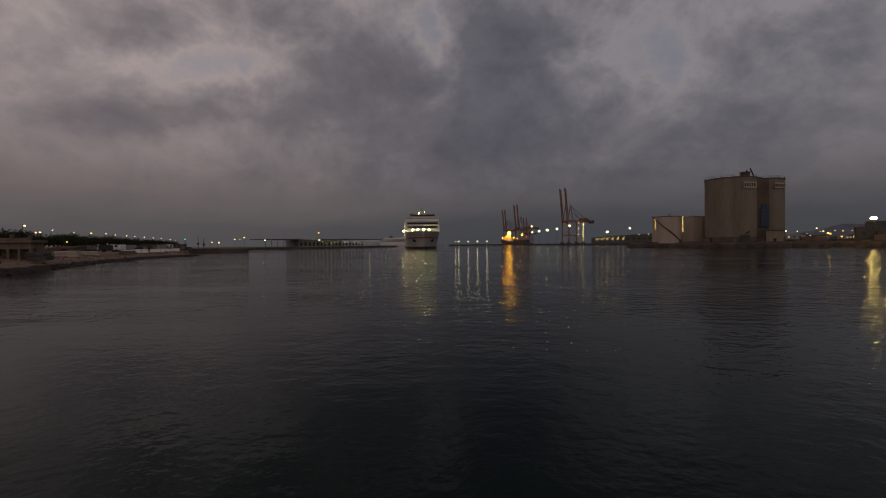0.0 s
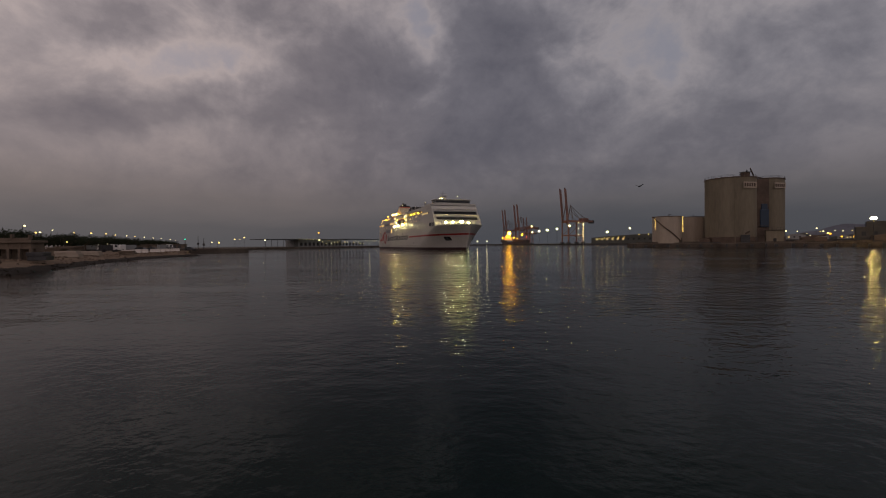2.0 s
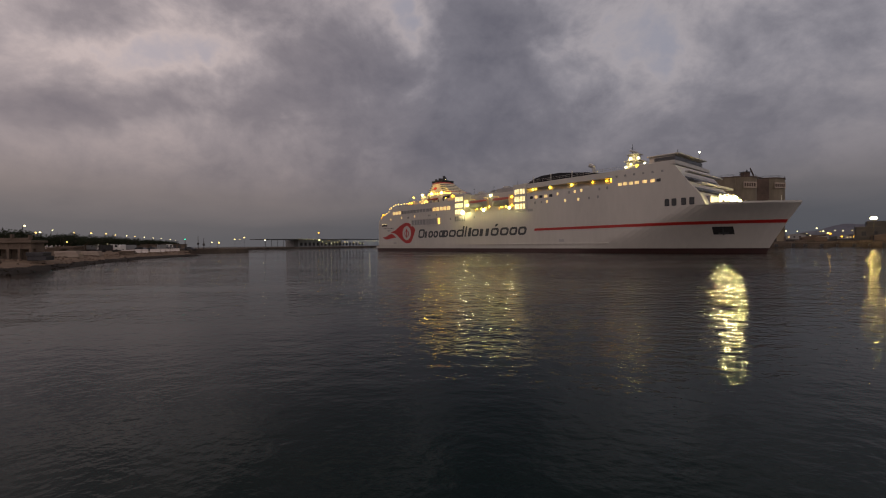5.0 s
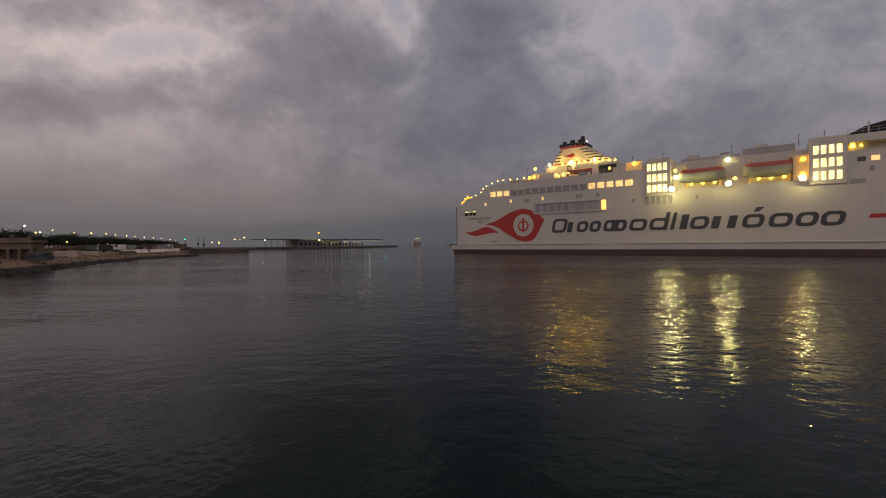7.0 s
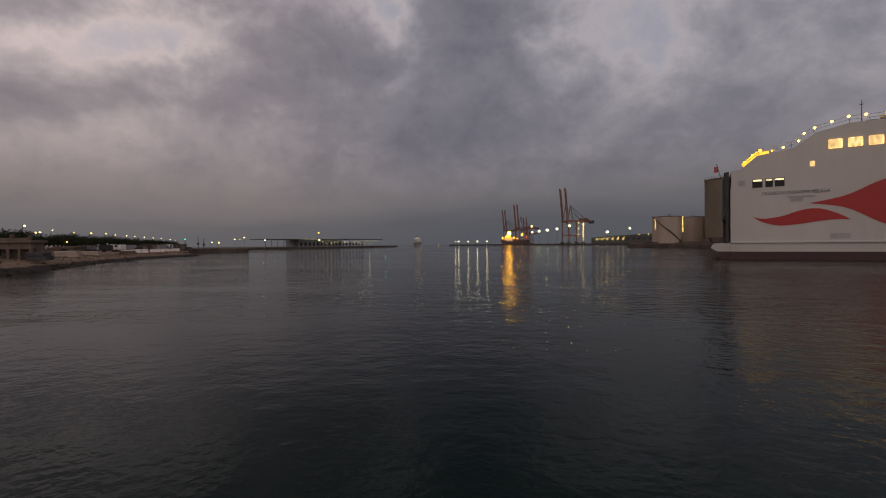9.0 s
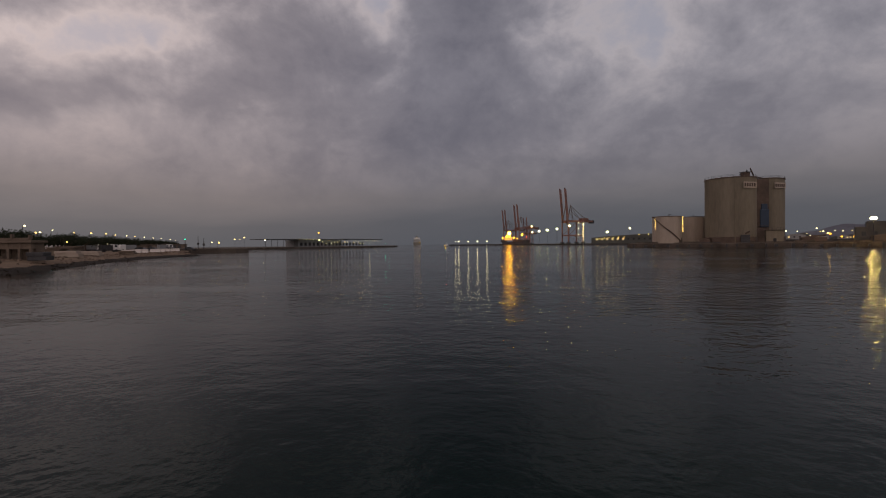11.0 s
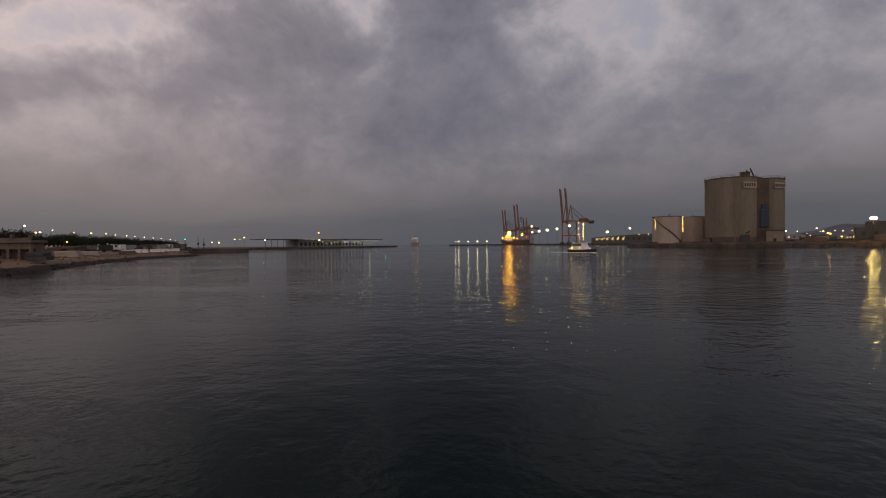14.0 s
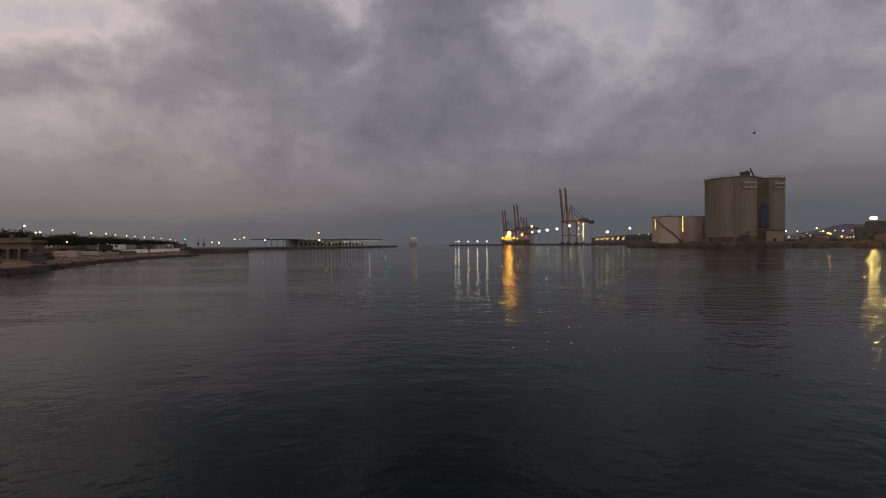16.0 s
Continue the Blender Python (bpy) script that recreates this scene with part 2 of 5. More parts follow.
# ---- surfaces ----
WHITE_GLOW, WARM_GLOW, AMBER, ORANGE = (1.0, 0.86, 0.32), (1.0, 0.60, 0.055), (1.0, 0.46, 0.015), (1.0, 0.36, 0.004)
M = {
    "silo": material("silo_concrete", (0.19, 0.16, 0.12), 0.8, vary=0.35, scale=0.8, bump=0.2, stretch=(1, 1, 0.2)),
    "tank": material("tank_paint", (0.36, 0.29, 0.23), 0.6, vary=0.3, scale=0.8, stretch=(1, 1, 0.2)),
    "quay": material("quay_stone", (0.10, 0.08, 0.065), 0.9, vary=0.6, scale=1.5, bump=0.5),
    "rubble": material("shore_rubble", (0.14, 0.10, 0.075), 0.95, vary=0.6, scale=2.5, bump=0.6),
    "sand": material("shore_earth", (0.165, 0.117, 0.082), 0.95, vary=0.4, scale=1.5, bump=0.4),
    "wet": material("wet_shore_rock", (0.024, 0.019, 0.015), 0.95, vary=0.5, scale=2.0, bump=0.6),
    "asphalt": material("quay_asphalt", (0.07, 0.065, 0.06), 0.9, vary=0.4, scale=1.0),
    "plaster": material("old_plaster", (0.14, 0.107, 0.082), 0.85, vary=0.35, scale=2.0, bump=0.2),
    # near-black; on openings and recesses it stands for the shade inside
    "dark": material("dark_panel_and_opening_shade", (0.015, 0.014, 0.014), 0.7, vary=0.3),
    "steel_dark": material("dark_steel", (0.05, 0.048, 0.05), 0.5, 0.4, vary=0.4, scale=2),
    "rust": material("rusty_steel", (0.105, 0.07, 0.052), 0.75, 0.2, vary=0.5, scale=2),
    "crane_red": material("crane_red_paint", (0.22, 0.10, 0.075), 0.6, vary=0.35, scale=1),
    "crane_grey": material("crane_grey_paint", (0.16, 0.13, 0.12), 0.6, vary=0.35, scale=1),
    "blue": material("blue_paint", (0.015, 0.032, 0.065), 0.5, vary=0.3),
    "leaf": material("dark_foliage", (0.03, 0.036, 0.02), 0.9, vary=0.6, scale=4),
    "bark": material("bark", (0.09, 0.065, 0.045), 0.9, vary=0.4, scale=6),
    "block": material("barrier_concrete", (0.58, 0.53, 0.49), 0.8, vary=0.3, scale=3),
    "white_paint": material("white_paint", (0.62, 0.59, 0.56), 0.5, vary=0.15, scale=2),
    # distance haze over the hills is put into this pale base colour
    "hill": material("hazy_far_hill", (0.17, 0.165, 0.185), 0.95, vary=0.3, scale=0.02),
    "shed": material("shed_sheet", (0.075, 0.075, 0.065), 0.7, vary=0.3, scale=0.5),
    "glass": material("dark_window_glass", (0.03, 0.032, 0.036), 0.12, vary=0.3),
    # light grey stands for the sky light reflected in the panes
    "cabin_glass": material("cabin_glass_reflection", (0.24, 0.235, 0.23), 0.3, vary=0.3),
    # the ferry
    "ship_white": material("ship_white_paint", (0.44, 0.415, 0.375), 0.4, vary=0.14, scale=0.5, stretch=(1, 1, 0.25)),
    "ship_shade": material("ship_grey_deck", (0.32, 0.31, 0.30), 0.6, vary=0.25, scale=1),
    "boot": material("boot_topping", (0.045, 0.018, 0.016), 0.5, vary=0.35, scale=0.8),
    "red": material("ship_red_paint", (0.33, 0.017, 0.014), 0.4, vary=0.12, scale=1),
    "ink": material("ship_dark_grey_paint", (0.035, 0.037, 0.042), 0.45, vary=0.1, scale=1),
    "canvas": material("dark_canopy", (0.03, 0.03, 0.032), 0.8, vary=0.3, scale=1),
    "boat_grey": material("lifeboat_grey", (0.22, 0.22, 0.22), 0.5, vary=0.2, scale=1),
    "boat_hull": material("lifeboat_hull_grey", (0.23, 0.22, 0.21), 0.55, vary=0.25, scale=1),
    "boat_red": material("lifeboat_orange", (0.30, 0.055, 0.03), 0.5, vary=0.2, scale=1),
    "black": material("funnel_black", (0.012, 0.012, 0.013), 0.6, vary=0.3),
    "funnel": material("funnel_cream", (0.72, 0.60, 0.36), 0.5, vary=0.15, scale=1),
    # lamps
    "dim_white": lamp_material("small_lamp_white", (1.0, 0.84, 0.4), 4),
    "dim_warm": lamp_material("small_lamp_warm", (1.0, 0.66, 0.15), 4),
    "dim_amber": lamp_material("small_lamp_amber", (1.0, 0.45, 0.03), 4),
    "far_white": lamp_material("far_lamp_white", (1.0, 0.88, 0.5), 2.8),
    "far_warm": lamp_material("far_lamp_warm", (1.0, 0.72, 0.25), 2.4),
    "lamp_white": lamp_material("lamp_white", WHITE_GLOW, 26),
    "lamp_warm": lamp_material("lamp_warm", WARM_GLOW, 9),
    "lamp_amber": lamp_material("lamp_amber", AMBER, 16),
    "lamp_orange": lamp_material("lamp_orange", ORANGE, 30),
    "mast_fill": lamp_material("mast_fill_lamp", (1.0, 0.84, 0.34), 110),
    "boat_flood": lamp_material("boat_deck_flood_lamp", (1.0, 0.84, 0.34), 230),
    "funnel_flood": lamp_material("funnel_flood_lamp", (1.0, 0.64, 0.13), 120),
    "head_flood": lamp_material("head_flood_lamp", (1.0, 0.84, 0.34), 420),
    "flood_orange": lamp_material("flood_lamp_orange", (1.0, 0.42, 0.012), 110),
    "sodium": lamp_material("sodium_lamp", (1.0, 0.66, 0.17), 100),
    "lamp_green": lamp_material("lamp_green", (0.03, 0.8, 0.45), 1.6),
    "lamp_red": lamp_material("lamp_red", (1.0, 0.06, 0.03), 10),
    "pane_bright": pane_material("lit_glass_bright", (1.0, 0.84, 0.42), 1.2),
    "pane_warm": pane_material("lit_glass_warm", (1.0, 0.70, 0.28), 0.75),
    # pale ship paint with the amber of nearby lamps put into its base colour
    "lamplit_paint": material("lamplit_paint", (0.8, 0.62, 0.3), 0.6, vary=0.15),
}
# ---- setting ----
def build_setting():
    bm = bmesh.new()
    bmesh.ops.create_circle(bm, cap_ends=True, segments=96, radius=4990)
    tagged(part("water", bm, water_material()), "dark calm harbour water with small ripples", "water", kind="structure")
    bm = bmesh.new()
    bmesh.ops.create_uvsphere(bm, u_segments=64, v_segments=32, radius=SKY_RADIUS)
    d = part("backdrop", bm, cloud_material(), smooth=True)
    return tagged(d, "overcast dusk sky with drifting grey clouds", "sky", kind="structure")


dome = build_setting()


def slab(name, corners, z0, z1, mat, label, category="quay", kind="structure", rough=0.0, chamfer=0.3):
    """A quay or pier: an outline in plan drawn up from z0 to z1, with a worn top edge."""
    bm = bmesh.new()
    c = Vector((sum(p[0] for p in corners) / len(corners), sum(p[1] for p in corners) / len(corners)))
    rings = []
    for z, inset in ((z0, 0), (z1 - chamfer, 0), (z1, chamfer)):
        ring = []
        for i, p in enumerate(corners):
            q = corners[(i + 1) % len(corners)]
            steps = max(1, int((Vector(q) - Vector(p)).length / 6)) if rough else 1
            for k in range(steps):
                w = Vector(p).lerp(Vector(q), k / steps)
                w += (c - w).normalized() * (inset + rough * random.random())
                ring.append(bm.verts.new((w.x, w.y, z + rough * 0.3 * (random.random() - 0.5) * (z > z0))))
        rings.append(ring)
    for lo, hi in zip(rings, rings[1:]):
        for i in range(len(lo)):
            bm.faces.new((lo[i], lo[(i + 1) % len(lo)], hi[(i + 1) % len(lo)], hi[i]))
    bm.faces.new(rings[-1])
    bmesh.ops.recalc_face_normals(bm, faces=bm.faces[:])
    return tagged(part(name, bm, mat), label, category, kind=kind)


# the silo quay; its edge runs from the tip away to the south-east
QX, QY = math.cos(-0.55), math.sin(-0.55)


def on_quay(s, back):
    """A point s metres along the quay's edge and so far behind it."""
    return 104 + s * QX - back * QY, 250 + s * QY + back * QX


slab("quay", [on_quay(0, 0), on_quay(320, 0), on_quay(320, 70), on_quay(0, 70)], -2, 2.4, M["quay"], "dark weathered stone quay below the silos", rough=0.35)


def quay_fittings():
    for i in range(26):
        s = 4 + i * 5.4 + random.uniform(-1, 1)
        x, y = on_quay(s, -0.25)
        w = random.uniform(0.7, 1.7)
        t = thing("fender", "black rubber fender on the quay wall", "fender", "quay fenders", at=(x, y, 0.3), turn=math.degrees(-0.55))
        part("block", boxes((-w / 2, w / 2, -0.25, 0.3, 0, random.uniform(1.1, 1.8)), bevel=0.1), M["steel_dark"], t)
    x, y = on_quay(70, 8)
    wall = thing("parapet", "low stained concrete wall along the quay", "wall", at=(x, y, 2.3), turn=math.degrees(-0.55))
    for i in range(22):
        part("panel", boxes((-66 + i * 8, -66 + i * 8 + 7.8, -0.25, 0.25, 0, 0.75 + 0.3 * math.sin(i * 2.3)), bevel=0.06), M["quay"], wall)


quay_fittings()


def silo(x, y, r, h, sign_turn, rib_turn):
    s = thing("silo", "tall round beige concrete silo with a railed flat roof", "silo", "silos on the quay", at=(x, y, 2.3))
    bm = bmesh.new()
    tube(bm, (0, 0, 0), (0, 0, h), r, seg=72)
    part("shell", bm, M["silo"], s, smooth=False)
    bm = bmesh.new()
    tube(bm, (0, 0, h), (0, 0, h + 0.5), r + 0.25, seg=72)
    part("rim", bm, M["rust"], s, "dark stained rim")
    bm = bmesh.new()
    tube(bm, (0, 0, 0.0), (0, 0, 3.2), r + 0.2, seg=72)
    part("plinth", bm, M["rust"], s, "dark stained plinth")
    bm = bmesh.new()
    k = 28
    for i in range(k):
        a, b = 2 * math.pi * i / k, 2 * math.pi * (i + 1) / k
        p, q = (r * math.cos(a), r * math.sin(a)), (r * math.cos(b), r * math.sin(b))
        tube(bm, (*p, h + 0.5), (*p, h + 1.6), 0.05, seg=5)
        for z in (1.05, 1.6):
            tube(bm, (*p, h + z), (*q, h + z), 0.045, seg=5)
    part("railing", bm, M["steel_dark"], s)
    for a in rib_turn:
        a = radians(a)
        bm = bmesh.new()
        tube(bm, (r * math.cos(a), r * math.sin(a), 0), (r * math.cos(a), r * math.sin(a), h), 0.28, seg=8)
        part("downpipe", bm, M["silo"], s)
    a = radians(sign_turn)
    sg = boxes((-4.0, 4.0, -0.1, 0.0, 0, 3.2), bevel=0.03)
    bmesh.ops.transform(sg, matrix=Matrix.Translation(((r + 0.35) * math.cos(a), (r + 0.35) * math.sin(a), h - 5.6)) @ Matrix.Rotation(a + math.pi / 2, 4, "Z"), verts=sg.verts[:])
    sign = part("sign", sg, M["tank"], s, "pale sign board with plain dark marks")
    for i in range(5):
        bb = boxes((-3.5 + i * 1.45, -2.5 + i * 1.45, -0.16, -0.1, 0.7, 2.5))
        bmesh.ops.transform(bb, matrix=Matrix.Translation(((r + 0.35) * math.cos(a), (r + 0.35) * math.sin(a), h - 5.6)) @ Matrix.Rotation(a + math.pi / 2, 4, "Z"), verts=bb.verts[:])
        part("mark", bb, M["rust"], sign)
    return s


silo(156.2, 240, 11.9, 34.0, 282, (247.5,))
silo(187.3, 262, 12.6, 36.2, 285, ())


def silo_fittings():
    h = thing("elevator_house", "small dark steel house on the silo roof", "machine house", at=(163, 238, 36.9))
    part("body", boxes((-1.7, 1.7, -1.5, 1.5, 0.05, 3.2), bevel=0.15), M["rust"], h)
    part("roof", boxes((-2.1, 2.1, -1.8, 1.8, 3.2, 3.5), bevel=0.05), M["steel_dark"], h)
    part("vent", tubes(((1, 0, 3.5), (1, 0, 4.6), 0.35)), M["steel_dark"], h)
    c = thing("roof_conveyor", "rusty sloping conveyor between the silo roofs", "conveyor", at=(166, 239, 37))
    part("boom", tubes(((0.5, 0, 5.6), (4.5, 3, 1.6), 0.35), ((4.5, 3, 1.6), (24, 18, 1.9), 0.32), ((4.5, 3, 1.6), (4.5, 3, -0.1), 0.12), ((24, 18, 1.9), (24, 18, 1.3), 0.12)), M["rust"], c)
    part("pipe", tubes(((4.5, 3, 0.9), (24, 18, 1.2), 0.16)), M["steel_dark"], c)
    # dark block stands for the shaded recess between the silos; its landings are invented
    e = thing("elevator_tower", "dark brown block for the shade in the recess between the silos", "tower", at=(177.5, 246.5, 2.3))
    part("frame", boxes((-3.6, 3.6, -1.5, 1.5, 0, 35.2), bevel=0.1), M["rust"], e)
    part("hopper", boxes((-1.6, 3.2, -2.1, -1.4, 8.5, 18.5), (-0.9, 2.5, -2.0, -1.4, 18.5, 21.5), bevel=0.25), M["blue"], e, "blue painted steel hopper")
    for i in range(2):
        part("landing", boxes((-3.9, 3.9, -2.3, -1.5, 4 + i * 5.2, 4.2 + i * 5.2)), M["rust"], e)
    b = thing("pump_house", "small pale flat-roofed house below the silos", "house", at=(170, 226.5, 2.3), turn=-30)
    part("walls", boxes((-3.6, 3.6, -2.5, 2.5, 0, 6.2), bevel=0.08), M["silo"], b)
    part("roof", boxes((-3.9, 3.9, -2.8, 2.8, 6.2, 6.5), bevel=0.05), M["quay"], b)
    part("door", boxes((-0.6, 0.7, -2.56, -2.5, 0, 2.2)), M["dark"], b)
    part("rail", tubes(*[((-3.8 + i * 1.5, -2.7, 6.5), (-3.8 + i * 1.5, -2.7, 7.5), 0.04) for i in range(6)], ((-3.8, -2.7, 7.5), (3.8, -2.7, 7.5), 0.04)), M["steel_dark"], b)
    # two low tanks
    for x, y, r, z in ((128, 252, 7.6, 14.9), (148.6, 264, 8.0, 15.2)):
        t = thing("storage_tank", "low round beige storage tank with a stained rim", "tank", "storage tanks", at=(x, y, 2.3))
        bm = bmesh.new()
        tube(bm, (0, 0, 0), (0, 0, z), r, seg=56)
        part("shell", bm, M["tank"], t)
        bm = bmesh.new()
        tube(bm, (0, 0, z), (0, 0, z + 0.35), r + 0.15, seg=56)
        part("rim", bm, M["rust"], t)
        part("vent", tubes(((0.5, -1, z + 0.3), (0.5, -1, z + 1.6), 0.2), ((0.5, -1, z + 1.5), (1.6, -1, z + 1.5), 0.12)), M["steel_dark"], t)
        if r < 7.9:
            bm = bmesh.new()
            for i in range(14):
                a0, a1 = radians(185 + i * 9), radians(185 + (i + 1) * 9)
                tube(bm, ((r + 0.3) * math.cos(a0), (r + 0.3) * math.sin(a0), z * (1 - i / 14)), ((r + 0.3) * math.cos(a1), (r + 0.3) * math.sin(a1), z * (1 - (i + 1) / 14)), 0.28, seg=6)
            part("stair", bm, M["rust"], t, "rusty stair winding down the shell")
            # glowing strips stand in for light grazing the shell's edges; no lamps there
            part("edge_light_strip", tubes(((-7.55, -1.7, 8.0), (-7.55, -1.7, 14.6), 0.05)), M["dim_warm"], t, "thin glowing strip for the light grazing the tank's edge")
            part("edge_light_strip", tubes(((6.7, -4.3, 6.5), (6.7, -4.3, 15.0), 0.085)), M["dim_warm"], t, "thin glowing strip for the light grazing the tank's edge")
    for i, (s, back, w, d, hh, m) in enumerate(((46, 10, 9, 5, 4.2, "rust"), (56, 9, 4, 4, 6.0, "steel_dark"), (38, 9, 5, 4, 2.8, "rust"), (84, 14, 10, 5, 3.6, "rust"), (112, 16, 12, 6, 4.4, "plaster"), (24, 12, 6, 4, 2.6, "quay"))):
        x, y = on_quay(s, back)
        k = thing("loading_hopper", "rusty loading machinery on the quay", "machinery", "quay machinery", at=(x, y, 2.3), turn=-31)
        part("body", boxes((-w / 2, w / 2, -d / 2, d / 2, 0.5, hh * 0.7), bevel=0.15), M[m], k)
        part("chute", tubes(((-w / 2, 0, hh * 0.6), (w / 2, 0, hh), 0.45), ((0, 0, 0.4), (0, 0, hh), 0.3)), M["rust"], k)
        part("skid", boxes((-w / 2, w / 2, -d / 2, d / 2, 0, 0.5)), M["steel_dark"], k)


silo_fittings()


# ---- lamps ----
def lamp_post(x, y, base, top, bulb, r, label, group, arm=0.0, name="street_lamp", flat=0.7):
    t = thing(name, label, "lamp post", group, at=(x, y, base))
    h = top - base
    part("pole", tubes(((0, 0, 0), (0, 0, h), max(0.09, r * 0.16), max(0.06, r * 0.1)), ((0, 0, h - 0.05), (arm, 0, h + 0.05), max(0.06, r * 0.1))), M["steel_dark"], t)
    bm = bmesh.new()
    ball(bm, (arm, 0, h - r * 0.2), r, flat)
    part("lamp", bm, M[bulb], t, "glowing lamp head", smooth=True)
    return t


lamp_post(186.5, 191, 2.3, 12.9, "sodium", 1.2, "bright sodium lamp on a steel pole by the quay", "quay lamps", flat=0.5)
# ---- the far shore: cranes, shed, breakwater ----
slab("container_quay", [(14, 925), (75, 860), (170, 745), (215, 690), (300, 640), (700, 560), (700, 1100), (14, 1000)], -2, 2.2, M["asphalt"], "low dark container quay across the basin")


def gantry_crane(x, y, k, turn, label):
    """A ship-to-shore crane with its boom raised; k scales it, the boom end faces -x before the turn."""
    c = thing("gantry_crane", label, "crane", "container cranes", at=(x, y, 2.2), turn=turn)
    g = 9 * k
    for yy in (-g, g):
        for xx in (-15 * k, 15 * k):
            part("leg", boxes((xx - 0.9 * k, xx + 0.9 * k, yy - 0.8 * k, yy + 0.8 * k, 1.5, 40 * k), bevel=0.1), M["crane_red"], c)
        for xx in (-15 * k, 15 * k):
            part("bogie", boxes((xx - 4 * k, xx + 4 * k, yy - 1 * k, yy + 1 * k, 0, 2.4 * k), bevel=0.2), M["steel_dark"], c)
        part("sill_beam", boxes((-15 * k, 15 * k, yy - 0.7 * k, yy + 0.7 * k, 13 * k, 15 * k)), M["crane_red"], c)
        part("brace", tubes(((-15 * k, yy, 14 * k), (15 * k, yy, 38 * k), 0.6 * k), ((15 * k, yy, 2 * k), (-4 * k, yy, 14 * k), 0.5 * k)), M["crane_grey"], c)
        part("girder", boxes((-17 * k, 40 * k, yy * 0.35 - 0.6 * k, yy * 0.35 + 0.6 * k, 37.5 * k, 40.5 * k), bevel=0.1), M["crane_red"], c)
        # raised boom, latticed
        e = yy * 0.8
        part("boom", tubes(((-16 * k, e, 39 * k), (-21 * k, e, 96 * k), 1.15 * k), ((-13.5 * k, e, 39 * k), (-18.5 * k, e, 94 * k), 0.7 * k), *[((-16 * k - i * 0.5 * k, e, 41 * k + i * 5.7 * k), (-14.2 * k - i * 0.5 * k, e, 44 * k + i * 5.7 * k), 0.35 * k) for i in range(9)]), M["crane_red"], c)
        part("mast_leg", tubes(((-15 * k, e, 40 * k), (-9 * k, e, 66 * k), 0.8 * k), ((-4 * k, e, 40 * k), (-9 * k, e, 66 * k), 0.5 * k)), M["crane_grey"], c)
        part("stay", tubes(((-9 * k, e, 66 * k), (14 * k, e, 48 * k), 0.45 * k), ((14 * k, e, 48 * k), (30 * k, e, 40.5 * k), 0.45 * k), ((-9 * k, e, 64 * k), (12 * k, e, 41 * k), 0.3 * k)), M["crane_grey"], c)
    for xx in (-15 * k, 15 * k):
        for z in (13, 36):
            part("cross_beam", boxes((xx - 0.8 * k, xx + 0.8 * k, -g, g, z * k, (z + 1.8) * k)), M["crane_red"], c)
    part("machine_house", boxes((16 * k, 31 * k, -4 * k, 4 * k, 40 * k, 44.5 * k), bevel=0.3), M["crane_red"], c)
    part("counterweight", boxes((36 * k, 44 * k, -3 * k, 3 * k, 35.5 * k, 41 * k), bevel=0.3), M["steel_dark"], c)
    part("cab", boxes((-12 * k, -8 * k, -2 * k, 2 * k, 33 * k, 36.5 * k), bevel=0.2), M["crane_grey"], c)
    return c


c1 = gantry_crane(221, 752, 0.97, 20, "tall dark red container crane with raised boom")
for i in range(6):
    bm = bmesh.new()
    ball(bm, (14, -9.9, 7 + i * 4.4 + (3 if i == 5 else 0)), 0.42 if i < 5 else 0.8, sub=1)
    part("leg_lamp", bm, M["lamp_white"], c1, "glowing stair lamp")
for z in (15, 25.5, 35):
    bm = bmesh.new()
    ball(bm, (5, -9.9, z), 0.5, sub=1)
    part("leg_lamp", bm, M["lamp_white"], c1)
gantry_crane(181, 1000, 0.92, 20, "dark red container crane with raised boom behind the ship")
gantry_crane(181, 1190, 0.95, 20, "far dark red container crane with raised boom")
gantry_crane(196, 1010, 0.62, 40, "smaller grey container crane with its boom up")

# high-mast lamps of the terminal
for x, y, z, r, b in ((145, 715, 21, 1.25, "lamp_white"), (156, 716, 22.5, 1.35, "lamp_white"), (166, 702, 24, 1.8, "lamp_white"), (181, 700, 26, 1.75, "lamp_white"), (203, 708, 31, 1.7, "lamp_white"), (218, 585, 17.5, 1.35, "lamp_white"), (250, 590, 22, 1.3, "lamp_white"), (142, 705, 30, 0.8, "lamp_white"), (166, 760, 32, 0.55, "lamp_warm"), (160, 800, 32, 0.5, "lamp_warm")):
    lamp_post(x, y, 2.2, z, b, r * 0.76, "tall mast with bright terminal lamps", "terminal masts", name="lamp_mast", flat=0.8)

for x in (27, 34, 54.5, 74, 94.5):
    lamp_post(x, 948, 2.2, 8.6, "far_white", 1.25 if x != 27 else 1.05, "low white lamp on the breakwater", "breakwater lamps", flat=1.0)


